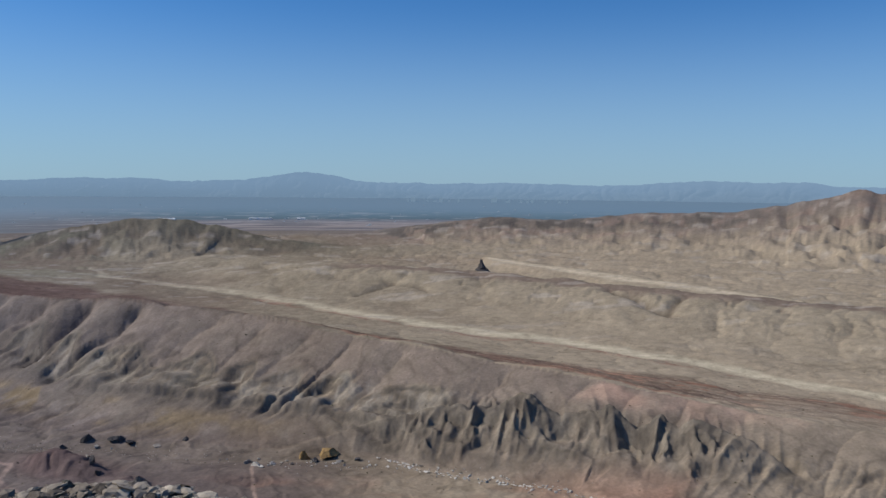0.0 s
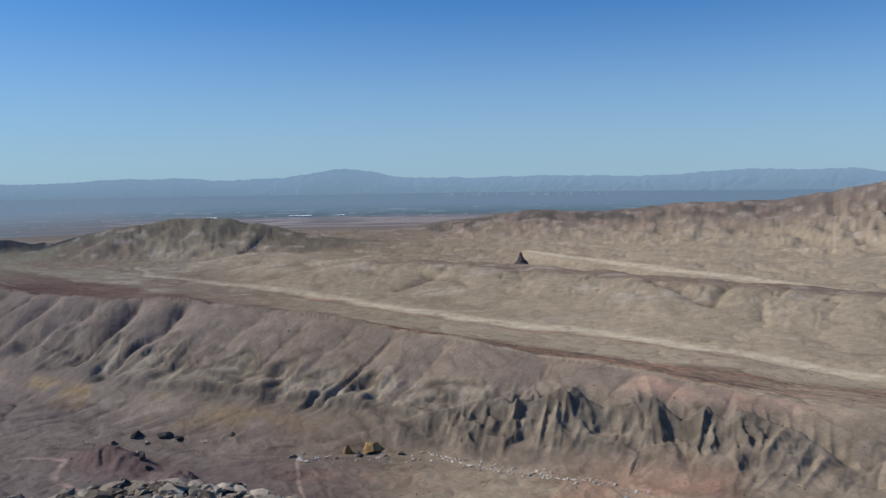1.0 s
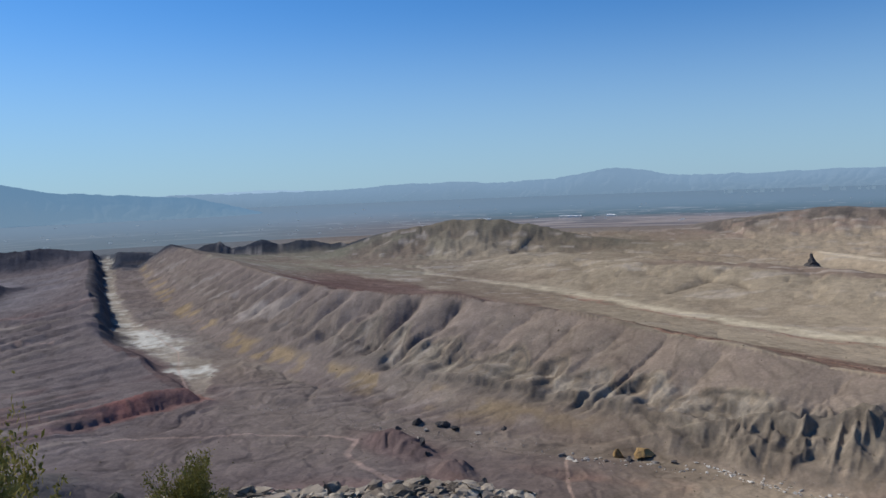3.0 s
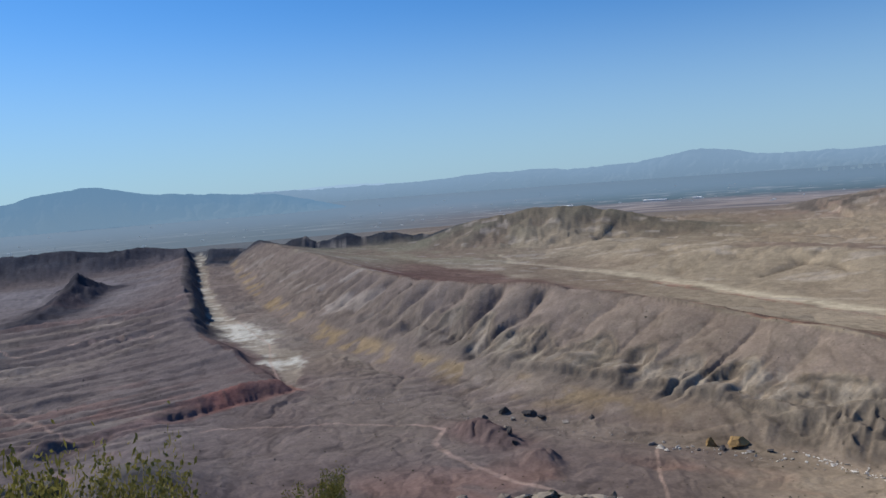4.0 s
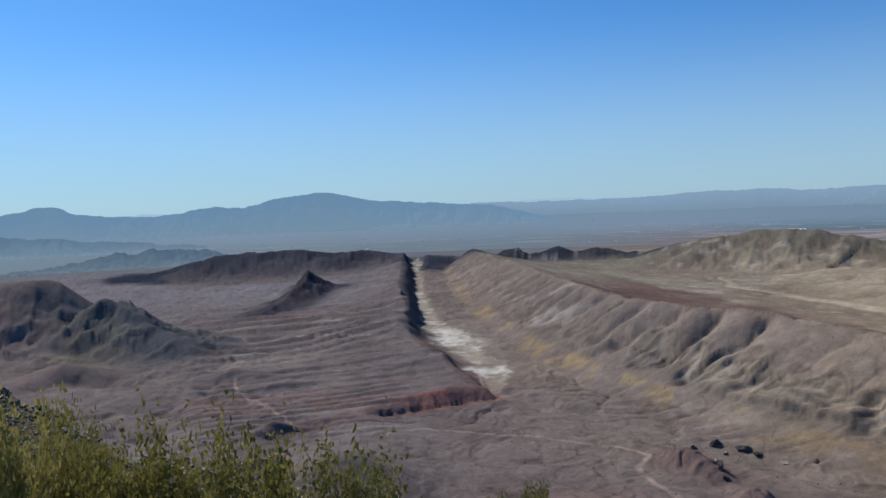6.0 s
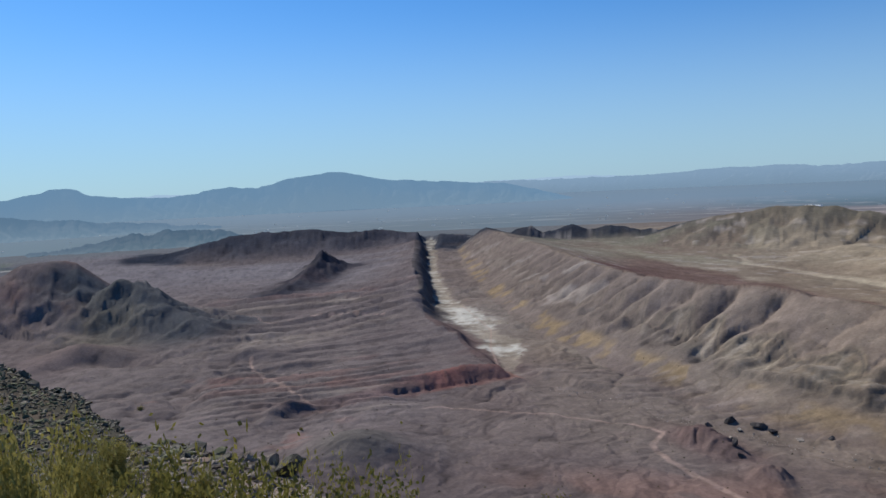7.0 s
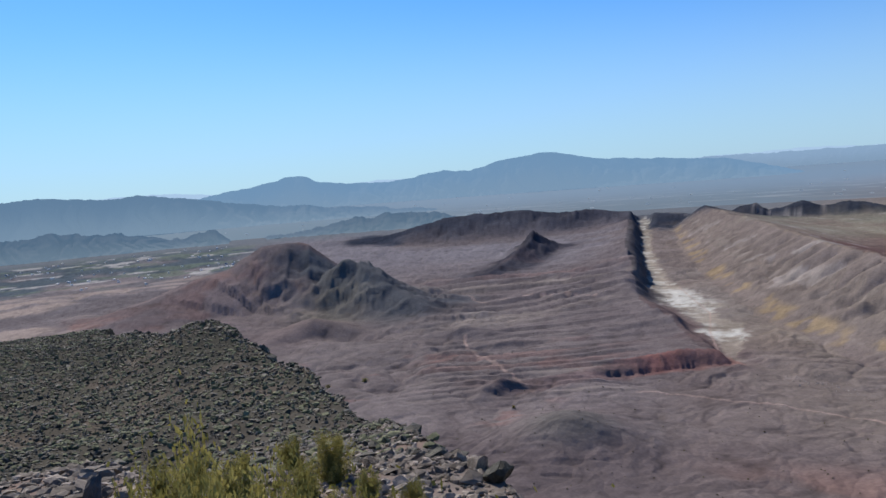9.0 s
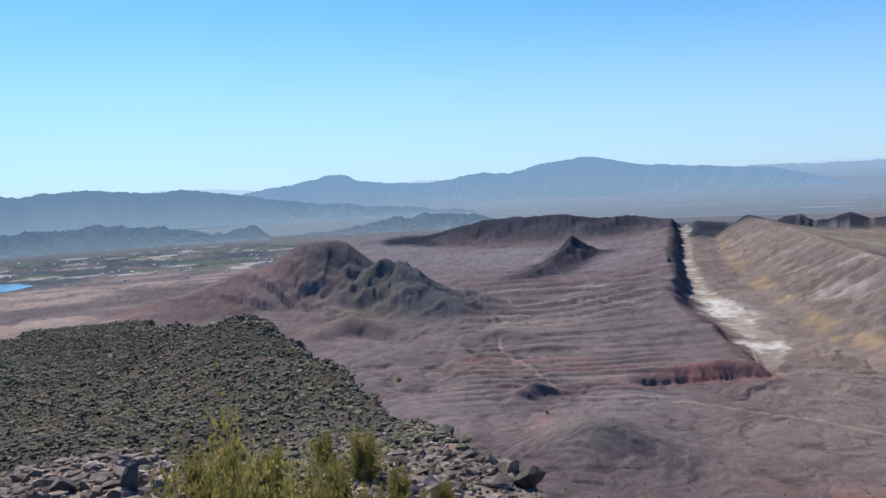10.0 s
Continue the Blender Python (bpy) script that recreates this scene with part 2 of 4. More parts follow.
    col = mix(col, (0.19, 0.155, 0.125), inside * (1 - step(0.25, 0.45, u + 0.08 * n_mid)) * 0.6)
    # gullies and slits are darkened: their shade is put into the colour
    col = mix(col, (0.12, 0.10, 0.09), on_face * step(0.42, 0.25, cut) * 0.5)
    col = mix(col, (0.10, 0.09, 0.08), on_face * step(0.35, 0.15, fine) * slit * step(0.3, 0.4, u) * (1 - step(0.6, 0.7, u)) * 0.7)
    mottle = fbm(X / 16, Y / 16, 74, 4)
    col = mix(col, (0.255, 0.222, 0.168), on_face * step(0.05, 0.3, mottle) * step(1100, 1300, s) * 0.5)
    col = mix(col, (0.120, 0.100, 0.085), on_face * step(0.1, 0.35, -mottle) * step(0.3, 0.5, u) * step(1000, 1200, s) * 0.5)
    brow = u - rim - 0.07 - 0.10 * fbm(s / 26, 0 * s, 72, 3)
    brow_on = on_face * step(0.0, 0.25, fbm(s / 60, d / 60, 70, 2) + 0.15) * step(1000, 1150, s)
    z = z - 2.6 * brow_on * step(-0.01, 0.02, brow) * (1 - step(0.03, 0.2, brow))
    # dark line along the brow, its shade put into the colour
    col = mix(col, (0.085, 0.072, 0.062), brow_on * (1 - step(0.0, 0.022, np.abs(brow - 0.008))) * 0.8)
    streaks = fbm(s / 6 + d / 40, d / 34, 75, 4)
    col = mix(col, (0.315, 0.272, 0.22), on_face * step(-0.02, 0.3, streaks + 0.25 * n_small + 0.15 * n_mid) * step(0.0, 0.06, u - rim) * (1 - step(0.55, 0.7, u + 0.06 * n_mid)) * 0.62)
    # slits between the flutes are shaded by colour, not by relief
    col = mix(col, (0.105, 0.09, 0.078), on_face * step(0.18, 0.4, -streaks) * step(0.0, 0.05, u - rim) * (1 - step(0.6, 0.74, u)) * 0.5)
    col = mix(col, (0.26, 0.225, 0.18), on_face * step(0.2, 0.45, fbm(s / 18, d / 5 + s / 60, 76, 3)) * step(0.6, 0.7, u) * 0.35)
    col = mix(col, (0.19, 0.15, 0.125), inside * step(0.58, 0.68, u) * (1 - step(0.9, 1.0, u)) * 0.5)
    # risers of the ledges and the scarp rim darkened, as painted shade
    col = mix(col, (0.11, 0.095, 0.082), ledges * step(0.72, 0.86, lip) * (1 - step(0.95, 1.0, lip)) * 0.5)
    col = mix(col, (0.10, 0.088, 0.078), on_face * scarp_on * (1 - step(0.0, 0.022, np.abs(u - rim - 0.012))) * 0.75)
    col = mix(col, (0.205, 0.165, 0.14), inside * (1 - step(-0.06, 0.0, u - rim)) * 0.7)
    # shadow lines at the shelf and the ledge are put into the colour
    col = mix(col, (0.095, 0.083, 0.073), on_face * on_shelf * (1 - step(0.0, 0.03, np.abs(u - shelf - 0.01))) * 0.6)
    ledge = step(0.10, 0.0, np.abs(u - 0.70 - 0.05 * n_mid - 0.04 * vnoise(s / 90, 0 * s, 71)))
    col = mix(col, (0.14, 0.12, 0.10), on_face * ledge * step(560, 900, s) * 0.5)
    chalk = inside * step(0.3, 0.42, u) * (1 - step(0.58, 0.7, u)) * step(1450, 1560, s) * (1 - step(1800, 1880, s))
    col = mix(col, (0.34, 0.31, 0.27), chalk * step(-0.05, 0.25, fbm(s / 9, d / 16, 73, 3)) * 0.4)
    pink = inside * (1 - step(0.12, 0.3, u)) * step(1680, 1730, s) * (1 - step(1830, 1900, s))
    col = mix(col, PINK, pink * step(-0.2, 0.3, n_mid) * 0.8)
    col = mix(col, (0.15, 0.122, 0.106), inside * step(22, 34, az) * 0.6)
    ochre = inside * step(0.70, 0.80, u + 0.05 * n_mid) * (1 - step(0.92, 0.99, u)) * step(0.02, 0.32, fbm(X / 24, Y / 24, 83, 3)) * (1 - step(1420, 1600, s))
    col = mix(col, OCHRE, ochre * 0.5)
    behind = (side > 0) * step(4, 30, d) * (1 - step(90, 170, d + 40 * n_mid)) * step(760, 900, s)
    col = mix(col, (0.135, 0.083, 0.069), behind * np.clip(1.0 + 0.3 * n_mid, 0, 1) * (1 - 0.45 * step(1500, 1800, s)))

    layer = fbm(s / 120, d / 5.5 + 0.8 * n_mid, 93, 3)
    bedded = (side > 0) * step(3, 14, d) * (1 - step(105, 150, d + 30 * n_mid)) * step(1150, 1300, s)
    col = mix(col, (0.125, 0.085, 0.07), bedded * step(0.1, 0.3, layer) * 0.7)
    col = mix(col, (0.36, 0.285, 0.215), bedded * step(0.12, 0.34, -layer) * 0.55)
    col = mix(col, (0.33, 0.165, 0.115), bedded * step(0.15, 0.4, fbm(s / 40, d / 10, 95, 3)) * 0.6)
    z = z + bedded * 0.9 * step(-0.05, 0.1, layer)
    face_u, face_in = u, inside
    # hills beyond
    d, h, s, side = along(X, Y, MID_CREST)
    rills = billow(s / 46 + 0.5 * n_mid, d / 160, 91, 3)
    hill = 1.12 * h * np.exp(-(d / np.where(side < 0, 190, 110)) ** 1.7) * (0.96 + 0.1 * n_mid) + (rills - 0.5) * 12 * np.exp(-(d / 150) ** 2) * step(0, 50, d)
    z = smax(z, hill - 14 * (1 - np.exp(-(d / 230) ** 2)) + 0.3 * z, 4)
    col = mix(col, OLIVE, np.exp(-(d / 200) ** 2) * 0.75)
    col = mix(col, (0.19, 0.145, 0.12), (1 - step(20, 48, d + 22 * n_mid)) * step(300, 420, s) * 0.85)
    # rill beds are darkened: shade put into the colour
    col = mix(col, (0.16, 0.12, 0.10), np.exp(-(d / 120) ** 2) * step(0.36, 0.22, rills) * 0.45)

    for line in ([(215, 1015, 3), (248, 930, 6), (262, 885, 5)], [(292, 950, 3), (262, 900, 6), (262, 885, 5)], [(-70, 1150, 4), (-96, 1120, 5), (-120, 1085, 3)], [(-75, 1150, 3), (-40, 1120, 4), (-20, 1080, 2)]):
        d, w, s, side = along(X + 8 * n_mid, Y + 8 * n_mid, line)
        z = z - 1.3 * w * np.exp(-(d / (1.7 * w)) ** 1.2)
        # the shadow in these gullies is put into the colour
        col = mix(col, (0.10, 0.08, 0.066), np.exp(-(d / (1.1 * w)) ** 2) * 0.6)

    def hogback(z, col, line, front_w, back_w, rock, rough, wave, seed, how=0.8, power=1.7, sharp=False):
        d, h, s, side = along(X, Y, line)
        w = np.where(side < 0, front_w, back_w) * (0.95 + 0.35 * n_mid)
        c = creases(wx / wave, wy / wave, seed + 2, 4) if sharp else billow(wx / wave, wy / wave, seed + 2, 4)
        e = np.exp(-(d / w) ** power)
        hill = h * e * (1 + 0.035 * vnoise(s / 34, 0 * s, seed + 4)) + (c - 0.5) * rough * e * (0.35 + 0.65 * step(0, 0.25 * front_w, d)) * np.clip(h / 30, 0, 1.5)
        on = np.clip(e * 1.6 - 0.35, 0, 1) * np.clip(h / 12, 0, 1)
        return smax(z, hill - 14 * (1 - e), 2), mix(col, rock, np.clip(on * how * (0.8 + 0.4 * n_mid), 0, 1)), on, c

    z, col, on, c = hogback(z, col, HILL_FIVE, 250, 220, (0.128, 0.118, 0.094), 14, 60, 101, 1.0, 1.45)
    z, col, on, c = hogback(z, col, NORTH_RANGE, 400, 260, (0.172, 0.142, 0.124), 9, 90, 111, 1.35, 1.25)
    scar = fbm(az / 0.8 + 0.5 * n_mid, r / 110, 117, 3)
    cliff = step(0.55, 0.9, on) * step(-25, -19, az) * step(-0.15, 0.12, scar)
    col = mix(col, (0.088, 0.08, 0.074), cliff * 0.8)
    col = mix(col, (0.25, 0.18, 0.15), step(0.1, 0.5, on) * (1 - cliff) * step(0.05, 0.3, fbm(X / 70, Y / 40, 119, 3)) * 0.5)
    # dark mesa rock, with backlit fronts and the haze's blue put into its colour
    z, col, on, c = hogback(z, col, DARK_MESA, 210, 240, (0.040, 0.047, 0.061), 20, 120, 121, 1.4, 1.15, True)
    hazy_dark = step(0.05, 0.4, on) * step(-0.25, 0.25, fbm(az / 3.2, r / 300, 123, 3) + 0.55 * step(0.6, 1.0, on))
    col = mix(col, (0.022, 0.029, 0.042), hazy_dark * 0.95)
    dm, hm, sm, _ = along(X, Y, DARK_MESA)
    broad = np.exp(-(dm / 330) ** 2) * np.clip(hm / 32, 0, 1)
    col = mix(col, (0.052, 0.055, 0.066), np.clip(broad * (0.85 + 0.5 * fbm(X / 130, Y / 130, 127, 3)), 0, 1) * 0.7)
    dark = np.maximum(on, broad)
    # dark knobs, the blue of the haze put into their rock colour
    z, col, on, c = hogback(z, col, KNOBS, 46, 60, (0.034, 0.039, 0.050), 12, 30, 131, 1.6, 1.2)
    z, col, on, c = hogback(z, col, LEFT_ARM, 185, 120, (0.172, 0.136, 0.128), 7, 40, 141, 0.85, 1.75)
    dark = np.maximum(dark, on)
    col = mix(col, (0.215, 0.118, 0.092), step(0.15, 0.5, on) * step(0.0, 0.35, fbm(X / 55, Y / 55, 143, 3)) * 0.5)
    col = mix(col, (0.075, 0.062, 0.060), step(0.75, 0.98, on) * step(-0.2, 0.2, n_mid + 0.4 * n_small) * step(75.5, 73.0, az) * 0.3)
    # dark peak rock; its shaded front and hazy blue are put into the colour
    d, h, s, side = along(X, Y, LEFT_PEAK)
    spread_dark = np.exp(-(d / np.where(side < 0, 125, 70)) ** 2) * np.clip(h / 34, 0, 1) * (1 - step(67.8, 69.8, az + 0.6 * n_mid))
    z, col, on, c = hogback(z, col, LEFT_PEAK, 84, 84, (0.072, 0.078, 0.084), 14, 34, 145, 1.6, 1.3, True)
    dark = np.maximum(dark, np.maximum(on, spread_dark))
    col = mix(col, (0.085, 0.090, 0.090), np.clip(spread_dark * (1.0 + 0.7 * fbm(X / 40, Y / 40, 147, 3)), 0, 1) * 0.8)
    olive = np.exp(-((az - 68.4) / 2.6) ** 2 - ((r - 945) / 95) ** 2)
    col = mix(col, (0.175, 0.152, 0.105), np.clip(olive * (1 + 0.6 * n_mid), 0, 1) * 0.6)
    # the spike's dark rock, tinted with the blue of the haze
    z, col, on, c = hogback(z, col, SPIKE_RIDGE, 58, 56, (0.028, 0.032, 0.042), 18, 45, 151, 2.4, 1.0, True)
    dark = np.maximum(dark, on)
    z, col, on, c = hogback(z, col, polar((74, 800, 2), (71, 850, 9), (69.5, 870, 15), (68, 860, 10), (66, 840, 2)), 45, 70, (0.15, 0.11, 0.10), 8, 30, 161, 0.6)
    cone = np.exp(-(np.hypot(X + 359, Y - 288) / 36) ** 2)
    z = z + 15 * cone * (1 + 0.1 * n_mid)
    col = mix(col, (0.095, 0.088, 0.076), step(0.25, 0.95, cone + 0.1 * n_small) * 0.85)
    z, col, on, c = hogback(z, col, [(-468, 338, 1), (-478, 322, 7), (-476, 305, 6), (-466, 290, 1)], 30, 30, (0.145, 0.108, 0.096), 9, 20, 171, 0.7, 1.5)
    z, col, on, c = hogback(z, col, [(-690, 380, 1), (-655, 396, 9), (-625, 412, 8), (-600, 425, 1)], 30, 36, (0.10, 0.085, 0.082), 6, 24, 173, 1.0, 1.5)
    z, col, on, c = hogback(z, col, [(-240, 440, 3), (-212, 428, 10), (-190, 415, 6)], 20, 24, (0.095, 0.042, 0.037), 26, 12, 181, 2.0, 1.9)
    z, col, on, c = hogback(z, col, [(-178, 405, 2), (-160, 394, 9), (-148, 385, 3)], 16, 20, (0.085, 0.043, 0.039), 24, 11, 191, 2.0, 1.9)

    z, col, on, c = hogback(z, col, FRONT_CRAGS, 40, 26, (0.130, 0.112, 0.094), 15, 19, 195, 0.9, 1.1, True)
    d, h, s, side = along(X, Y, FRONT_CRAGS)
    z = z + 7 * (creases(s / 15 + d / 60, d / 50, 199, 2) - 0.45) * np.clip(on, 0, 1) * np.clip(h / 24, 0, 1) * step(4, 14, d + 6)
    chip = fbm(wx / 11, wy / 11, 197, 4)
    bare = np.clip(on, 0, 1) * step(-24, -18, az)
    z = z + bare * 1.3 * chip
    col = mix(col, (0.30, 0.255, 0.20), bare * step(0.2, 0.45, chip) * 0.45)
    col = mix(col, (0.075, 0.066, 0.058), bare * step(0.12, 0.4, -chip) * 0.45)
    tan_slope = (1 - step(-24, -17, az)) * (1 - step(520, 600, r)) * step(380, 420, r)
    col = mix(col, (0.27, 0.222, 0.172), tan_slope * 0.7)

    # the dark ridge: a steep face to the wash, a long slope behind
    d, h, s, side = along(X, Y, DARK_RIDGE)
    c = billow(s / 30, d / 90, 201, 3) + 0.1
    h = h * (1 + 0.2 * vnoise(s / 40, 0 * s, 205) + 0.12 * vnoise(s / 13, 0 * s, 207))
    dip = h * np.exp(-(d / 95) ** 0.95) + (c - 0.6) * 0.32 * h * np.exp(-d / 110)
    scarp = h * (1 - step(3, 40, d + 7 * (c - 0.6)))
    ridge = np.where(side > 0, scarp, dip)
    z = smax(z, ridge - 10 * (1 - step(0.3, 3, ridge)) + 0.3 * z, 1.5)
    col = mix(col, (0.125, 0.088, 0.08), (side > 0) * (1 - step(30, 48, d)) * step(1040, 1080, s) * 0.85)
    # the shadow on the face turned from the sun is put into its colour
    col = mix(col, SHADED_FACE, (side > 0) * (1 - step(1020, 1065, s)) * (1 - step(28, 43, d)) * np.clip(h / 14, 0, 1) * 0.9)
    col = mix(col, MAUVE, (side < 0) * np.exp(-d / 160) * 0.6)
    d, h, s, side = along(X, Y, RED_CLIFF)
    c = billow(s / 13, d / 40, 211, 3) + 0.1
    bluff = (wash_side < 0) * np.where(side < 0, h * np.exp(-(d / 110) ** 1.4), h * (1 - step(1, 25, d + 8 * (c - 0.62))))
    z = smax(z, bluff - 10 * (1 - step(0.2, 2, bluff)) + 0.3 * z, 1)
    col = mix(col, (0.27, 0.10, 0.078), (side > 0) * (wash_side < 0) * (1 - step(21, 30, d)) * np.clip(h / 8, 0, 1) * (0.85 - 0.5 * step(50, 110, s)))
    # hollows in the cliff are darkened, their shade put into the colour
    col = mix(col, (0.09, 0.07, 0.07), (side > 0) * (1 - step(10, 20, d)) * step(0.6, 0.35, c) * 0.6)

    # the grey of hazy air is put into the far left ground colour
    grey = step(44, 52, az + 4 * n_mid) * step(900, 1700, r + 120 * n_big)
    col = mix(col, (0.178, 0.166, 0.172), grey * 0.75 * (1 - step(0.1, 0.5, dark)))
    head = step(40, 41.5, az) * (1 - step(45.5, 47, az)) * step(2050, 2180, r) * (1 - step(2500, 2650, r))
    col = mix(col, (0.062, 0.066, 0.076), head * 0.9)
    # folded beds west of the dark ridge
    beds = step(44.5, 49, az) * (1 - step(60, 66, az + 3 * n_big)) * step(500, 590, r) * (1 - step(1000, 1500, r)) * (1 - step(0, 6, np.where(wash_side > 0, 9, 0)))
    out = np.maximum(-0.80 * (X + 7 * n_mid) + 0.60 * (Y + 7 * n_mid), 100)
    q = 21000 / out + 2.6 * fbm(X / 300, Y / 300, 47, 2) + 0.5 * n_big
    saw = q - np.floor(q)
    width = out * out / 21000
    rib = np.minimum(saw * 1.3, (1 - saw) * 4.5)
    broken = step(-0.35, 0.2, fbm(X / 90 + 7 * np.floor(q), Y / 90, 51, 2))
    z = z + beds * (width * 0.135 * rib * (0.45 + 0.55 * broken) + 0.4 * n_mid)
    band = cell(np.floor(q), np.zeros_like(q), 5)
    thin = 3.0 * q + 0.6 * n_big
    thin = thin - np.floor(thin)
    z = z + beds * width * 0.035 * np.minimum(thin * 1.3, (1 - thin) * 5)
    # thin dark lines: shade of the small steps, put into the colour
    col = mix(col, (0.085, 0.072, 0.068), beds * (1 - step(0.0, 0.16, np.abs(thin - 0.88))) * step(-0.05, 0.3, fbm(X / 70 + 3 * np.floor(3 * q), Y / 70, 53, 2)) * 0.45)
    col = mix(col, RED, beds * step(0.74, 0.9, band + 0.22 * n_mid) * 0.25)
    col = mix(col, (0.27, 0.225, 0.18), beds * step(0.7, 0.95, 1 - band + 0.2 * n_mid) * 0.45)
    # shadow colour painted on the steep side of each rib
    col = mix(col, (0.11, 0.09, 0.082), beds * step(0.25, 0.0, np.abs(saw - 0.9)) * broken * 0.4)

    strike, dip = 0.62 * X + 0.78 * Y, -0.78 * X + 0.62 * Y
    cutbank = fbm(strike / 34, dip / 9 + 0.5 * n_mid, 55, 3)
    shallow = step(28, 36, az) * (1 - step(74, 80, az)) * step(330, 400, r) * (1 - step(650, 760, r)) * (wash_side < 0) * (1 - step(0.1, 0.4, cone)) * step(-0.25, 0.15, fbm(X / 120, Y / 120, 58, 2))
    z = z - shallow * 0.9 * step(0.34, 0.46, cutbank)
    # the cut edges are darkened, shade of the low banks in the colour
    col = mix(col, (0.072, 0.058, 0.054), shallow * step(0.36, 0.46, cutbank) * (1 - step(0.55, 0.7, cutbank)) * 0.6)
    col = mix(col, (0.235, 0.125, 0.10), shallow * step(0.25, 0.45, fbm(strike / 50, dip / 22, 57, 3)) * 0.4)

    # braided strands where the wash opens out
    p_run, q_run = 0.8 * X + 0.6 * Y, -0.6 * X + 0.8 * Y
    strand = fbm(p_run / 36, q_run / 6 + 0.4 * n_mid, 60, 3)
    braid = step(12, 20, az) * (1 - step(38, 42, az)) * (wash_side > 0) * (1 - step(60, 110, wash_d)) * (1 - face_in * (1 - step(0.75, 0.9, face_u))) * step(440, 470, r) * (1 - step(640, 700, r))
    z = z + braid * 0.8 * strand
    col = mix(col, (0.30, 0.252, 0.21), braid * step(0.2, 0.4, strand) * 0.55)
    col = mix(col, (0.078, 0.066, 0.06), braid * step(0.2, 0.38, -strand) * 0.65)

    # washes, pale flats, trails
    d, w, s, side = wash_d, wash_w, wash_s, wash_side
    bed = 1 - step(w * 0.55, w * 1.15, d + w * 0.5 * n_small)
    z = z * (1 - 0.85 * (1 - step(w, w * 2.2, d))) - bed * 0.8
    lime = np.maximum(step(1255, 1295, s) * (1 - step(1410, 1435, s)), step(1480, 1500, s) * (1 - step(1555, 1580, s)))
    late = step(1600, 1680, s)
    col = mix(col, PALE, bed * (0.45 - 0.38 * late))
    col = mix(col, WHITE, bed * np.maximum(step(-0.45, 0.2, n_mid + 0.6 * n_small) * lime * 0.9, step(0.15, 0.4, fbm(strike / 26, dip / 12, 59, 3)) * 0.6 * (1 - step(1435, 1480, s))) * (1 - 0.85 * late))
    for line, tone, how in ((STRIP_ONE, (0.50, 0.44, 0.33), 0.9), (STRIP_TWO, (0.52, 0.44, 0.33), 0.95)):
        d, w, s, side = along(X + 12 * n_mid, Y + 12 * n_mid, line)
        on = 1 - step(w * 0.35, w * 1.25, d + w * 0.45 * n_small + w * 0.3 * n_tiny)
        on = on * (0.55 + 0.45 * step(250, 900, s)) if line is STRIP_ONE else on
        z = z * (1 - 0.6 * (1 - step(w, w * 2, d))) + (9 * (1 - step(w, w * 2.5, d)) if line is STRIP_TWO else 0)
        col = mix(col, tone, on * how * (0.85 + 0.4 * n_small))
    d, w, s, side = along(X + 14 * n_mid, Y, [(-260, 1075, 16), (-120, 945, 14), (20, 812, 15), (120, 765, 14), (235, 655, 13)])
    col = mix(col, RED, (1 - step(w * 0.5, w * 1.3, d)) * step(-0.3, 0.3, n_small + n_mid) * 0.55)
    # pale outcrops strewn over the far flats
    col = mix(col, (0.36, 0.32, 0.28), step(0.36, 0.5, fbm(X / 60, Y / 24, 221, 3)) * step(700, 1000, r) * (1 - left) * 0.5)
    reach = np.interp(az, (8, 11, 15, 20, 24, 28, 32, 36), (850, 900, 1000, 1105, 1235, 1380, 1630, 1850))
    maroon = step(7, 14, az) * (1 - step(30, 34, az)) * (1 - step(reach - 60, reach + 20, r + 50 * n_mid)) * (1 - face_in) * step(640, 700, r)
    col = mix(col, (0.135, 0.086, 0.073), maroon * 0.8)
    flat = (1 - step(430, 500, r + 30 * n_mid)) * step(2, 14, az) * (wash_side < 0) * (1 - step(0.2, 0.8, cone))
    col = mix(col, (0.117, 0.093, 0.087), flat * 0.85)
    apron = step(6, 16, az) * (1 - step(42, 46, az)) * (1 - step(620, 760, r)) * (1 - bed * (1 - late)) * (1 - face_in * (1 - step(0.8, 0.95, face_u)))
    col = mix(col, (0.138, 0.108, 0.097), apron * 0.65)
    near_red = step(-0.1, 0.3, fbm(X / 55, Y / 32, 231, 3)) * (1 - step(400, 440, r)) * step(-34, -28, az) * (1 - step(34, 46, az))
    col = mix(col, (0.27, 0.145, 0.105), near_red * 0.55 * (1 - 0.4 * step(12, 24, az)))

    for line, w in ((TRAIL_ONE[:4], 1.4), (TRAIL_ONE[3:], 2.3), (TRAIL_TWO, 2.0), (TRAIL_THREE, 1.8), (TRAIL_FOUR, 1.4), (TRAIL_FIVE, 1.2)):
        d = along(X + 6 * n_mid, Y - 6 * n_mid, line)[0]
        col = mix(col, (0.37, 0.265, 0.21), (1 - step(w * 0.4, w * 1.1, d + 0.5 * n_small)) * 0.7 * (0.75 + 0.5 * n_small))
    col = mix(col, (0.17, 0.175, 0.115), step(20, 26, az) * (1 - step(37, 41, az)) * step(1350, 1500, r) * (1 - step(1900, 2100, r)) * step(-0.3, 0.3, n_big + n_mid) * 0.3)

    # the basin to the south-west, with its gardens
    basin = step(70, 76, az + 2 * n_big) * step(1180, 1300, r)
    garden = basin * step(1560, 1720, r + 90 * n_mid) * (1 - step(2500, 2700, r))
    col = mix(col, (0.155, 0.135, 0.128), basin * (1 - 0.6 * step(0.1, 0.4, dark)) * 0.7)
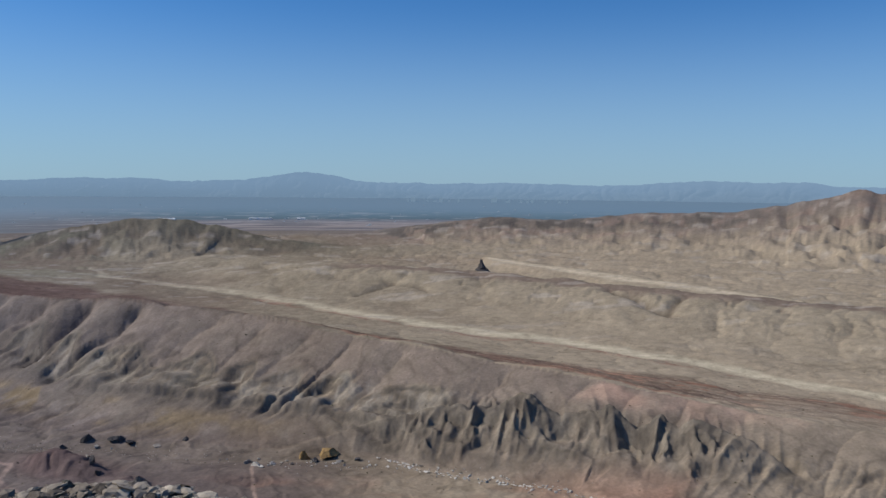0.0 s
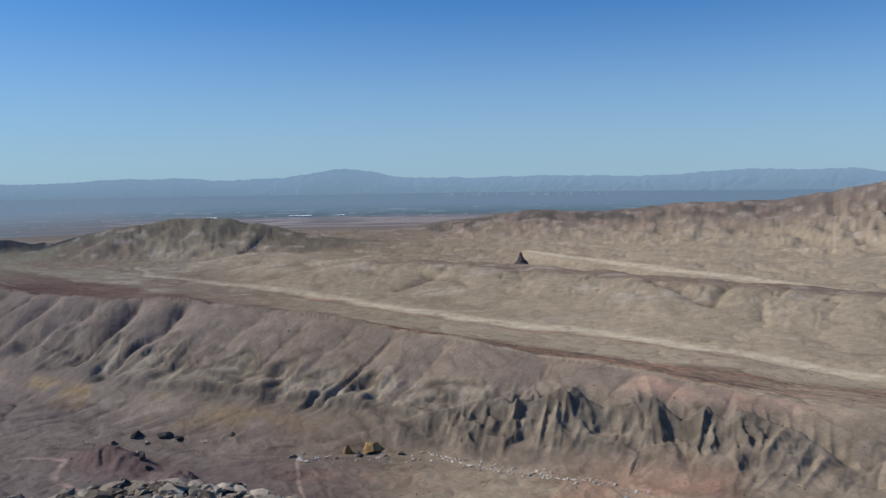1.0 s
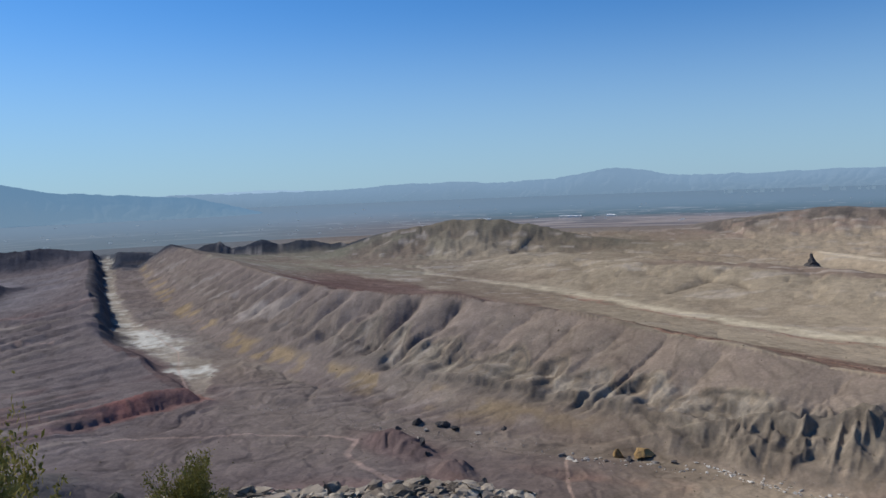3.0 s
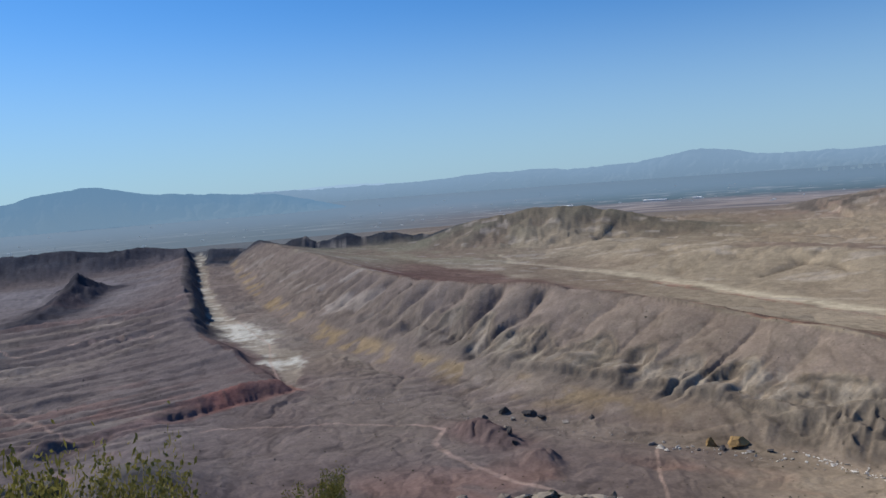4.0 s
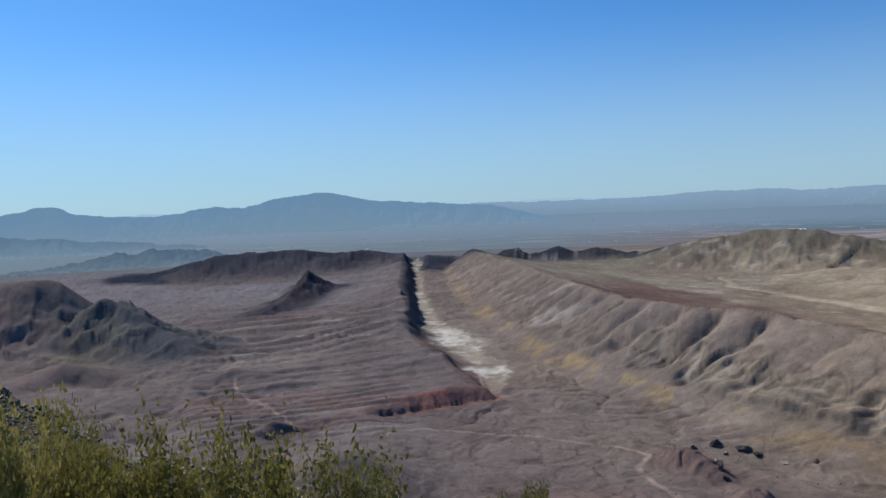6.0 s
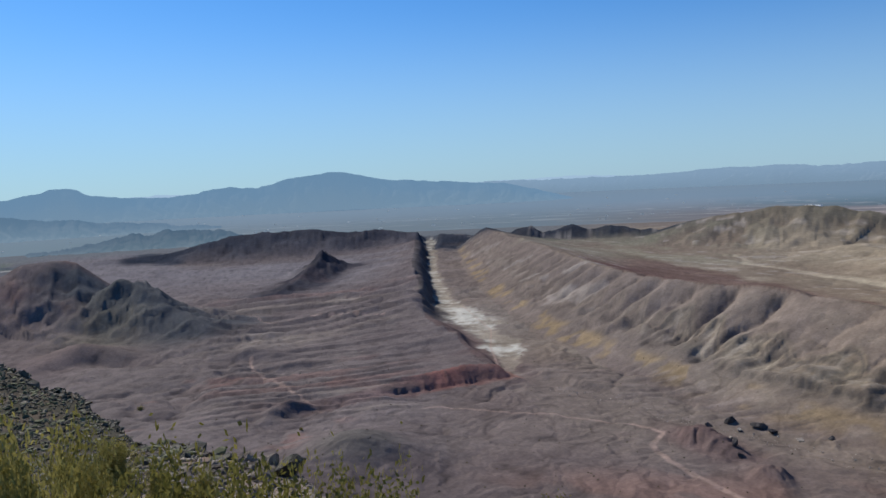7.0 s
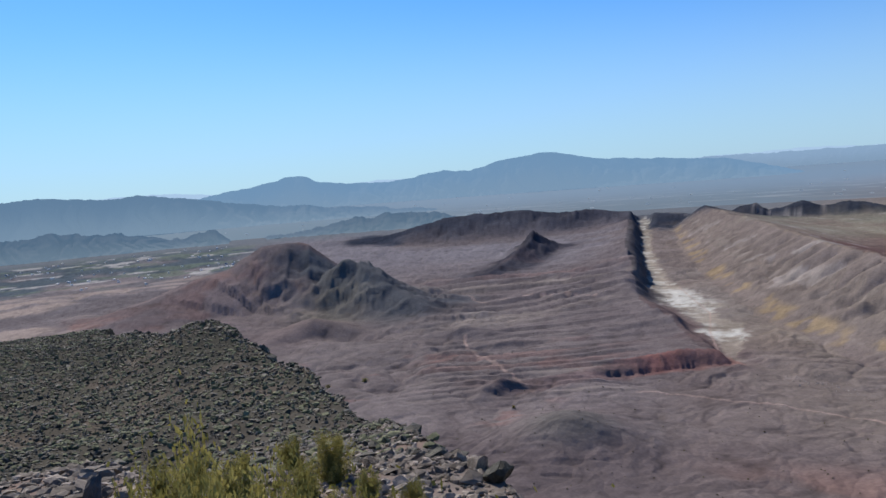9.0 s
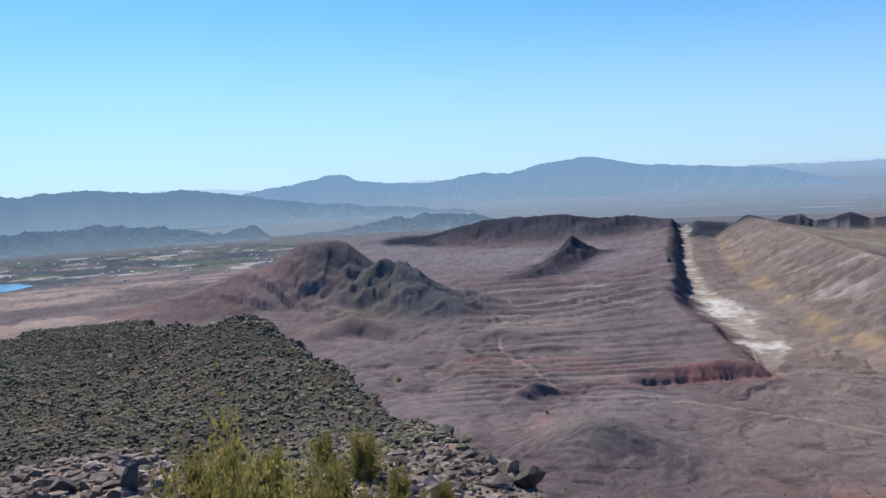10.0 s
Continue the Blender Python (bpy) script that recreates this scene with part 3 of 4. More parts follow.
    col = mix(col, (0.33, 0.262, 0.21), step(74, 80, az) * step(950, 1060, r) * (1 - step(1600, 1720, r)) * step(0.0, 0.35, fbm(X / 75, Y / 190, 241, 3)) * 0.75)
    col = mix(col, (0.12, 0.102, 0.098), step(74, 80, az) * step(950, 1060, r) * (1 - step(1600, 1720, r)) * step(0.0, 0.35, -fbm(X / 75, Y / 190, 241, 3)) * 0.6)
    col = mix(col, (0.066, 0.088, 0.098), garden * step(-0.5, 0.1, fbm(X / 170, Y / 120, 245, 3)) * 0.9)
    col = mix(col, (0.12, 0.145, 0.105), garden * step(0.08, 0.3, fbm(X / 60, Y / 110, 247, 3)) * 0.7)
    col = mix(col, (0.38, 0.36, 0.32), garden * step(0.26, 0.4, fbm(X / 48, Y / 95, 249, 4)) * 0.8)

    pool = 1 - step(70, 190, np.hypot(X + 1690, Y + 62))
    z = z * (1 - 0.75 * basin * step(1450, 1550, r)) * (1 - pool) - 1.5 * pool
    # the butte itself
    reach = soft_edge(az + 0.8 * vnoise(r / 3, az / 9, 251))
    drop = top_drop(np.minimum(r, reach), az) + np.maximum(r - reach, 0) * 0.78
    knoll = 0.7 * fbm(X / 11, Y / 11, 255, 3) * step(6, 16, r) + 0.10 * fbm(X / 0.9, Y / 0.9, 259, 3) * step(1.5, 3, r)
    knoll = knoll + 1.5 * np.exp(-((az - 77) / 5) ** 2 - ((r - 53) / 11) ** 2) - 0.9 * np.exp(-((az - 84) / 7) ** 2 - ((r - 45) / 16) ** 2)
    butte = EYE - drop + knoll
    on_butte = step(-1, 1, butte - z)
    z = np.maximum(z, butte)
    dirt = mix(np.broadcast_to(NEAR_DIRT, X.shape + (3,)), (0.115, 0.097, 0.08), step(3.5, 8, r) * 0.9)
    dirt = mix(dirt, (0.062, 0.058, 0.042), step(12, 34, r) * 0.9)
    dirt = mix(dirt, (0.30, 0.20, 0.15), step(0.1, 0.4, fbm(X / 2.5, Y / 2.5, 263, 3)) * 0.35 * (1 - 0.6 * step(10, 25, r)))
    col = mix(col, dirt, on_butte)
    seam = step(0.0, 0.10, np.abs(fbm(wx / 34, wy / 34, 275, 3))) * 0.22 - 0.2
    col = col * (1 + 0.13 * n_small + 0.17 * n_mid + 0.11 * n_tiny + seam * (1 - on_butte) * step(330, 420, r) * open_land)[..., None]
    # colour cast by direction: the left's hazy blue and the right's warmth painted in
    warm = (1 - step(8, 30, az)) * (1 - on_butte)
    col = col * mix(np.broadcast_to((0.98, 1.0, 1.05), X.shape + (3,)), (1.075, 1.045, 0.985), warm)
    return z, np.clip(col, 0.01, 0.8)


def survey(X, Y, rows=12):
    """land() in slices."""
    parts = [land(X[i:i + rows], Y[i:i + rows]) for i in range(0, len(X), rows)]
    return np.concatenate([p[0] for p in parts]), np.concatenate([p[1] for p in parts])


# ---- materials ----
def material(name, rough=0.9):
    m = bpy.data.materials.new(name)
    m.use_nodes = True
    b = m.node_tree.nodes["Principled BSDF"]
    b.inputs["Roughness"].default_value = rough
    b.inputs["Specular IOR Level"].default_value = 0.15
    return m, m.node_tree.nodes, m.node_tree.links, b


def noise_node(nodes, links, scale, detail=5, coord=None):
    n = nodes.new("ShaderNodeTexNoise")
    n.inputs["Scale"].default_value, n.inputs["Detail"].default_value = scale, detail
    if coord is None:
        coord = nodes.new("ShaderNodeTexCoord").outputs["Object"]
    links.new(coord, n.inputs["Vector"])
    return n


def ramp(nodes, links, source, stops):
    r = nodes.new("ShaderNodeValToRGB")
    while len(r.color_ramp.elements) < len(stops):
        r.color_ramp.elements.new(0.5)
    for e, (p, c) in zip(r.color_ramp.elements, stops):
        e.position, e.color = p, (*c, 1)
    links.new(source, r.inputs["Fac"])
    return r


def grained(name, stops, scales=(3.0, 30.0), rough=0.9, bump=0.4, bump_scale=20.0, distance=0.02):
    """A surface with patches and grain: colour stops on a mix of two noises, and relief."""
    m, nodes, links, b = material(name, rough)
    a, c = noise_node(nodes, links, scales[0]), noise_node(nodes, links, scales[1], 3)
    info = nodes.new("ShaderNodeObjectInfo")
    isle = nodes.new("ShaderNodeNewGeometry")
    add = nodes.new("ShaderNodeMath"); add.operation = "MULTIPLY_ADD"
    links.new(c.outputs["Fac"], add.inputs[0]); add.inputs[1].default_value = 0.45
    links.new(a.outputs["Fac"], add.inputs[2])
    two = nodes.new("ShaderNodeMath"); two.operation = "ADD"
    links.new(info.outputs["Random"], two.inputs[0]); links.new(isle.outputs["Random Per Island"], two.inputs[1])
    vary = nodes.new("ShaderNodeMath"); vary.operation = "MULTIPLY_ADD"
    links.new(two.outputs[0], vary.inputs[0]); vary.inputs[1].default_value = 0.35
    links.new(add.outputs[0], vary.inputs[2])
    span = nodes.new("ShaderNodeMapRange")
    span.inputs["From Min"].default_value, span.inputs["From Max"].default_value = 0.65, 1.45
    links.new(vary.outputs[0], span.inputs["Value"])
    r = ramp(nodes, links, span.outputs["Result"], stops)
    links.new(r.outputs["Color"], b.inputs["Base Color"])
    if bump:
        h = noise_node(nodes, links, bump_scale, 6)
        bp = nodes.new("ShaderNodeBump")
        bp.inputs["Strength"].default_value, bp.inputs["Distance"].default_value = bump, distance
        links.new(h.outputs["Fac"], bp.inputs["Height"])
        links.new(bp.outputs["Normal"], b.inputs["Normal"])
    return m


def ground_material():
    """Ground colours from the plan, broken by gravel and scrub at two scales, with relief."""
    m, nodes, links, b = material("desert_ground", 1.0)
    b.inputs["Specular IOR Level"].default_value = 0.0
    at = nodes.new("ShaderNodeAttribute"); at.attribute_name = "soil"
    a, c = noise_node(nodes, links, 0.09, 8), noise_node(nodes, links, 0.55, 6)
    mul = nodes.new("ShaderNodeMath"); mul.operation = "MULTIPLY"
    links.new(a.outputs["Fac"], mul.inputs[0]); links.new(c.outputs["Fac"], mul.inputs[1])
    span = nodes.new("ShaderNodeMapRange")
    span.inputs["From Min"].default_value, span.inputs["From Max"].default_value = 0.12, 0.40
    span.inputs["To Min"].default_value, span.inputs["To Max"].default_value = 0.84, 1.15
    links.new(mul.outputs[0], span.inputs["Value"])
    tint = nodes.new("ShaderNodeVectorMath"); tint.operation = "SCALE"
    links.new(at.outputs["Color"], tint.inputs[0]); links.new(span.outputs["Result"], tint.inputs["Scale"])
    links.new(tint.outputs["Vector"], b.inputs["Base Color"])
    h = noise_node(nodes, links, 0.22, 10)
    bp = nodes.new("ShaderNodeBump")
    bp.inputs["Strength"].default_value, bp.inputs["Distance"].default_value = 0.4, 1.6
    links.new(h.outputs["Fac"], bp.inputs["Height"]); links.new(bp.outputs["Normal"], b.inputs["Normal"])
    return m


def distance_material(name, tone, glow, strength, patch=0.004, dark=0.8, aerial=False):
    """A far backdrop; the haze of miles of air is put in as a faint pale blue glow."""
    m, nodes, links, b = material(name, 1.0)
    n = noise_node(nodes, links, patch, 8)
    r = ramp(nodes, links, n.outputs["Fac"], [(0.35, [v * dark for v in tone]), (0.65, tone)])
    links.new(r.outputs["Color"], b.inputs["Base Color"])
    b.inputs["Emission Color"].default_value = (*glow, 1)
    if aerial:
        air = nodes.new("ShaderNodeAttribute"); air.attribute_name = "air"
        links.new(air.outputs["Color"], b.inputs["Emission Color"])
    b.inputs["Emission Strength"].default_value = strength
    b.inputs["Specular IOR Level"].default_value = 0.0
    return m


GROUND = ground_material()
ROCK = grained("summit_rock", [(0.0, (0.032, 0.027, 0.022)), (0.35, (0.095, 0.077, 0.06)), (0.7, (0.175, 0.145, 0.115)), (1.0, (0.34, 0.285, 0.23))], (2.0, 14.0), 0.85, 0.6, 18.0, 0.03)
ROCK_DARK = grained("varnished_rock", [(0.0, (0.018, 0.016, 0.011)), (0.45, (0.066, 0.060, 0.044)), (0.8, (0.15, 0.13, 0.096)), (1.0, (0.34, 0.295, 0.225))], (2.0, 14.0), 0.7, 0.6, 14.0, 0.03)
PALE_ROCK = grained("pale_slab", [(0.0, (0.06, 0.05, 0.04)), (0.35, (0.18, 0.147, 0.112)), (0.7, (0.32, 0.27, 0.21)), (1.0, (0.50, 0.435, 0.345))], (2.0, 14.0), 0.85, 0.6, 18.0, 0.03)
OCHRE_ROCK = grained("ochre_rock", [(0.0, (0.20, 0.12, 0.05)), (0.5, (0.40, 0.26, 0.11)), (1.0, (0.52, 0.40, 0.24))], (0.3, 2.0), 0.9, 0.6, 1.2, 0.4)
LIME_ROCK = grained("pale_rock", [(0.0, (0.13, 0.11, 0.095)), (0.5, (0.28, 0.245, 0.21)), (1.0, (0.46, 0.42, 0.36))], (0.4, 3.0), 0.9, 0.6, 1.5, 0.3)
WHITE_ROCK = grained("white_rock", [(0.0, (0.30, 0.27, 0.23)), (0.5, (0.50, 0.46, 0.40)), (1.0, (0.66, 0.62, 0.56))], (0.4, 3.0), 0.9, 0.6, 1.5, 0.3)
BLACK_ROCK = grained("black_rock", [(0.0, (0.03, 0.028, 0.028)), (0.6, (0.08, 0.072, 0.07)), (1.0, (0.15, 0.13, 0.12))], (0.3, 2.0), 0.85, 0.6, 1.2, 0.4)
def translucent(m, share):
    """Thin leaves let some of the sun through."""
    nodes, links = m.node_tree.nodes, m.node_tree.links
    b, out = nodes["Principled BSDF"], nodes["Material Output"]
    t, mx = nodes.new("ShaderNodeBsdfTranslucent"), nodes.new("ShaderNodeMixShader")
    links.new(b.inputs["Base Color"].links[0].from_socket, t.inputs["Color"])
    mx.inputs["Fac"].default_value = share
    links.new(b.outputs["BSDF"], mx.inputs[1]); links.new(t.outputs["BSDF"], mx.inputs[2])
    links.new(mx.outputs["Shader"], out.inputs["Surface"])
    return m


LEAF = grained("shrub_leaf", [(0.0, (0.09, 0.09, 0.022)), (0.5, (0.21, 0.185, 0.05)), (1.0, (0.36, 0.31, 0.10))], (4.0, 30.0), 0.7, 0)
translucent(LEAF, 0.36)
STEM = grained("shrub_stem", [(0.0, (0.10, 0.075, 0.05)), (1.0, (0.24, 0.19, 0.13))], (6.0, 40.0), 0.9, 0)
TUFT = grained("hill_tuft", [(0.0, (0.05, 0.052, 0.03)), (0.5, (0.13, 0.132, 0.075)), (1.0, (0.23, 0.225, 0.13))], (4.0, 30.0), 0.95, 0)
SCRUB = grained("dry_scrub", [(0.0, (0.05, 0.045, 0.025)), (1.0, (0.13, 0.11, 0.06))], (0.5, 3.0), 0.95, 0)
WALL = grained("pale_wall", [(0.0, (0.55, 0.54, 0.52)), (1.0, (0.8, 0.79, 0.77))], (0.05, 0.5), 0.8, 0)
PLAIN = None


# ---- meshes ----
def mesh_object(name, verts, faces, mat, smooth=True, parent=None):
    """A mesh object from arrays of points and of quads or triangles."""
    me = bpy.data.meshes.new(name)
    n, k = len(faces), faces.shape[1]
    me.vertices.add(len(verts)); me.vertices.foreach_set("co", np.ascontiguousarray(verts, dtype=np.float32).ravel())
    me.loops.add(n * k); me.loops.foreach_set("vertex_index", np.ascontiguousarray(faces, dtype=np.int32).ravel())
    me.polygons.add(n); me.polygons.foreach_set("loop_start", np.arange(0, n * k, k, dtype=np.int32))
    me.polygons.foreach_set("use_smooth", np.full(n, smooth))
    me.update(calc_edges=True)
    me.materials.append(mat)
    ob = new(name, me)
    ob.parent = parent
    return ob


def part(name, bm, mat, parent, label=""):
    me = bpy.data.meshes.new(name)
    bm.to_mesh(me); bm.free()
    me.materials.append(mat)
    ob = new(name, me)
    ob.parent = parent
    return tagged(ob, label)


def quads(rows, cols, wrap=False):
    i, j = np.meshgrid(np.arange(rows - 1), np.arange(cols if wrap else cols - 1), indexing="ij")
    k = (j + 1) % cols
    return np.stack([i * cols + j, i * cols + k, (i + 1) * cols + k, (i + 1) * cols + j], -1).reshape(-1, 4)[:, ::-1]


def soil(ob, col, name="soil"):
    a = ob.data.color_attributes.new(name, "FLOAT_COLOR", "POINT")
    a.data.foreach_set("color", np.concatenate([col, np.ones(col.shape[:-1] + (1,))], -1).astype(np.float32).ravel())


# ---- the ground: one sheet, from the summit to the edge of the plain ----
azimuth = np.radians(np.concatenate([np.arange(-36, 99, 0.1), np.linspace(99, 324, 60)[:-1]]))
radius = np.concatenate([[0.0], np.geomspace(0.4, 110, 190), np.linspace(114, 325, 26), 1 / np.linspace(1 / 328, 1 / 2720, 430)])
RR, AA = np.meshgrid(radius, azimuth, indexing="ij")
GX, GY = -RR * np.sin(AA), RR * np.cos(AA)
GZ, GC = survey(GX, GY)


def plain_height(r):
    """The far plain: level, then lifting towards the sky line that it meets far off."""
    dip = np.interp(r, (2700, 3000, 3400, 3800, 4200, 4600, 4800), (3.40, 3.0, 2.5, 2.05, 1.6, 1.2, 1.0))
    return EYE - r * np.tan(np.radians(dip))


GZ = GZ + (plain_height(RR) + 0.6) * step(2550, 2700, RR)
ground = mesh_object("ground", np.stack([GX, GY, GZ], -1).reshape(-1, 3), quads(len(radius), len(azimuth), True), GROUND)
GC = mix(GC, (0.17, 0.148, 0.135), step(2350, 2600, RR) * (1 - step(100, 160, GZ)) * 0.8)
# the hazy blue-grey of the distance is put into the outer ground's colour
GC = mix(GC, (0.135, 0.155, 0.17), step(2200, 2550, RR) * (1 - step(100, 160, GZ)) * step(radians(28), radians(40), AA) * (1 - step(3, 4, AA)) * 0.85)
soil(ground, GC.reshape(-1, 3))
tagged(ground, "bare eroded desert ground with gullied ridges and pale washes", "desert ground", kind="structure")


def height(x, y):
    return float(land(np.array([[float(x)]]), np.array([[float(y)]]))[0][0, 0])


# ---- the far plain and the mountains round it ----
def far_plain():
    """Fields, town and dust; the haze of miles of air is put in as a glow that brightens with the distance."""
    m, nodes, links, b = material("far_plain", 1.0)
    at = nodes.new("ShaderNodeAttribute"); at.attribute_name = "soil"
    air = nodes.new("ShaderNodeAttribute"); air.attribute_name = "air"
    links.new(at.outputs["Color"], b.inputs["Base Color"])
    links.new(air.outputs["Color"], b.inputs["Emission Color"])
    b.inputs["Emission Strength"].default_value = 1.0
    az = np.radians(np.arange(-40, 112, 0.12))
    r = 1 / np.linspace(1 / 2680, 1 / 4790, 130)
    R, A = np.meshgrid(r, az, indexing="ij")
    X, Y, deg = -R * np.sin(A), R * np.cos(A), np.degrees(A)
    base = np.broadcast_to((0.12, 0.10, 0.09), X.shape + (3,))
    streak = fbm(deg / 6, np.log(R) * 60, 301, 4)
    fine = fbm(deg / 1.5, np.log(R) * 130, 311, 3)
    west = 1 - step(16, 30, deg + 6 * streak)
    pale = step(0.0, 0.3, streak + 0.3 * fine + 0.25 * west) * (1 - step(3150, 3380, R + 150 * streak))
    col = mix(base, (0.28, 0.22, 0.185), pale * 0.75)
    col = mix(col, (0.035, 0.055, 0.05), step(3280, 3420, R + 120 * streak) * west * 0.85 * step(-0.5, 0.0, fine + 0.4))
    col = mix(col, (0.09, 0.085, 0.08), step(-0.3, 0.25, streak) * (1 - west) * 0.6)
    col = mix(col, (0.38, 0.34, 0.31), step(0.36, 0.5, fine + 0.2 * streak) * step(2900, 3000, R) * (1 - step(3700, 4200, R)) * 0.4)
    col = mix(col, (0.05, 0.05, 0.05), step(3500, 4300, R) * 0.85)
    col = mix(col, (0.05, 0.052, 0.053), step(24, 40, deg) * 0.9)
    col = mix(col, (0.30, 0.28, 0.26), step(0.25, 0.5, fbm(deg / 4, np.log(R) * 150, 321, 3)) * step(26, 36, deg) * (1 - step(62, 70, deg)) * (1 - step(3300, 3900, R)) * 0.28)
    col = mix(col, (0.025, 0.03, 0.032), step(56, 68, deg) * 0.8)
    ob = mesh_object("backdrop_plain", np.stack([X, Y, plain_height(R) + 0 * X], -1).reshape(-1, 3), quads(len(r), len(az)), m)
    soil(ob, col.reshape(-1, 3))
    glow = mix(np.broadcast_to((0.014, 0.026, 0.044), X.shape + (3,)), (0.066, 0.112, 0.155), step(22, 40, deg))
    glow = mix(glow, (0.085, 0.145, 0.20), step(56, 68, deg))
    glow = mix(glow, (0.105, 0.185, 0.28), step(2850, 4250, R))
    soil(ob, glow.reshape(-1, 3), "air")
    return tagged(ob, "wide hazy valley plain with fields and distant town", "plain", kind="structure")


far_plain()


def mountain_range(name, label, r, sky_line, rough, tone, glow, foot_glow, seed):
    """A far range, from the bends of its sky line: (degrees left of +y, degrees over the level)."""
    az = np.arange(sky_line[0][0], sky_line[-1][0], 0.08)
    t = np.linspace(0, 1, 26)
    line = sum(np.interp(az + q, [p[0] for p in sky_line], [p[1] for p in sky_line]) for q in (-0.16, -0.08, 0, 0.08, 0.16)) / 5
    line = line + 3.2 * rough * fbm(az / 0.9, az * 0, seed, 6, 0.72)
    T, A = np.meshgrid(t, az, indexing="ij")
    deep = 70.0 if r > 4800 else 0.045 * r
    foot = plain_height(np.array([r - deep]))[0] - 12
    top = EYE + r * np.tan(np.radians(line))
    spur = billow(A / 0.9 + 0.6 * vnoise(A / 2, T * 3, seed + 5), T * 1.5, seed + 7, 3)
    Z = foot + (top - foot)[None, :] * np.clip(T ** 1.3 + (spur - 0.5) * 0.24 * 4 * T * (1 - T), 0, 1)
    R = r - deep * (1 - T) - (spur - 0.5) * 40 * T * (1 - T) * 4
    a = np.radians(A)
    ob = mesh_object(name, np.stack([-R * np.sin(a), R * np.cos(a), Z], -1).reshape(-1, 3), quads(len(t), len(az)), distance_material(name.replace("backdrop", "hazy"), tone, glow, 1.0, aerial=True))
    # haze put in as glow, changing from the foot to the crest
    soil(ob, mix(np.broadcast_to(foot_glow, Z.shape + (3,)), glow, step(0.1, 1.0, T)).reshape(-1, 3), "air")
    return tagged(ob, label, "mountains", kind="structure")


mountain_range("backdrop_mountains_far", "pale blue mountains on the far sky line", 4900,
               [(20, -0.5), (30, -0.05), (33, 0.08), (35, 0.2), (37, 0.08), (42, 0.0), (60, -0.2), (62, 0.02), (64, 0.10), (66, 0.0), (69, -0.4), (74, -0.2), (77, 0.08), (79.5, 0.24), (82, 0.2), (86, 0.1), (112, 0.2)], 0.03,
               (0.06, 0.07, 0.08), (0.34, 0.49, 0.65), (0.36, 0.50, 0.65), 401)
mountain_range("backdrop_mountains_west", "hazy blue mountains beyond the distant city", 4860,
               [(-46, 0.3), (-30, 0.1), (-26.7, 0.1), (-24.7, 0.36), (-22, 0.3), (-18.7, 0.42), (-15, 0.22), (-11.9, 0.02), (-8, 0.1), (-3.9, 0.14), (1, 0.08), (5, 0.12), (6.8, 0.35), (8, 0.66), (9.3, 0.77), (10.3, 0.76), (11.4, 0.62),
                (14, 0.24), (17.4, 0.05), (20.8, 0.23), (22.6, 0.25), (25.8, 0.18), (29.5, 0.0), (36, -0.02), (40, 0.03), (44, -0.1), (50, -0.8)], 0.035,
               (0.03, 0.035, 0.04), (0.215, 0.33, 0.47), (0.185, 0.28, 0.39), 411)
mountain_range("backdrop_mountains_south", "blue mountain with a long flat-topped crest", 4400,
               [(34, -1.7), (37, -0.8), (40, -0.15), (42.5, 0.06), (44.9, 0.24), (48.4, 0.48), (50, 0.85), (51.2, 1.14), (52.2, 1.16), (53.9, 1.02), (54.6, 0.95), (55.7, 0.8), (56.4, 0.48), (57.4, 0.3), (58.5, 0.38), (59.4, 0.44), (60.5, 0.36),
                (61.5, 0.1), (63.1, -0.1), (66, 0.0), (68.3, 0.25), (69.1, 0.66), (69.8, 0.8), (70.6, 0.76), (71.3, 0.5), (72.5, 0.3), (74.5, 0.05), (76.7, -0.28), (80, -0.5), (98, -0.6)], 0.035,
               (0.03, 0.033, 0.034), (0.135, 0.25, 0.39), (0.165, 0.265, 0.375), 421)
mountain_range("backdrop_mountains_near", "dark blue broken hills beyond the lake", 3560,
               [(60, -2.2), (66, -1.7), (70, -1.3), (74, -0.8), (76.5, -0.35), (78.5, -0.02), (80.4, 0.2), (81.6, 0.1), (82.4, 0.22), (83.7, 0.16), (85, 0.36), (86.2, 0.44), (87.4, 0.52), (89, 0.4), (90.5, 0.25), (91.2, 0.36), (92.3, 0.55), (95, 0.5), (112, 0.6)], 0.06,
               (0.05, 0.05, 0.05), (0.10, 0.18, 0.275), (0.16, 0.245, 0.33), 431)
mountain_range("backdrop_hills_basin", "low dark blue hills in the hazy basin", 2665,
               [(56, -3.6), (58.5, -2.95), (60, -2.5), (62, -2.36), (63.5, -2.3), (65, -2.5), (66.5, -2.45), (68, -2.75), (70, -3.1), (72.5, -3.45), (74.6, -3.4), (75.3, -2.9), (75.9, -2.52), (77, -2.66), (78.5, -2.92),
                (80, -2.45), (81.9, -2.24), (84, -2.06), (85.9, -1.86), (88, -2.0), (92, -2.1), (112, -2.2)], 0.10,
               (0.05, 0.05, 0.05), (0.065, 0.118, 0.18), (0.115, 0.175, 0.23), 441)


# ---- stones of the summit ----
def stone_shape(rng, sub=1, flat=0.6):
    bm = bmesh.new()
    bmesh.ops.create_icosphere(bm, subdivisions=sub, radius=1.0)
    cuts = [(Vector([rng.gauss(0, 1) for _ in range(3)]).normalized(), rng.uniform(0.32, 0.72)) for _ in range(15)]
    for v in bm.verts:
        for n, d in cuts:
            over = v.co.dot(n) - d
            if over > 0:
                v.co -= n * over
        v.co.z *= flat
        v.co *= 1 + rng.uniform(-0.05, 0.05)
    return bm


def arrays(bm):
    bm.verts.index_update()
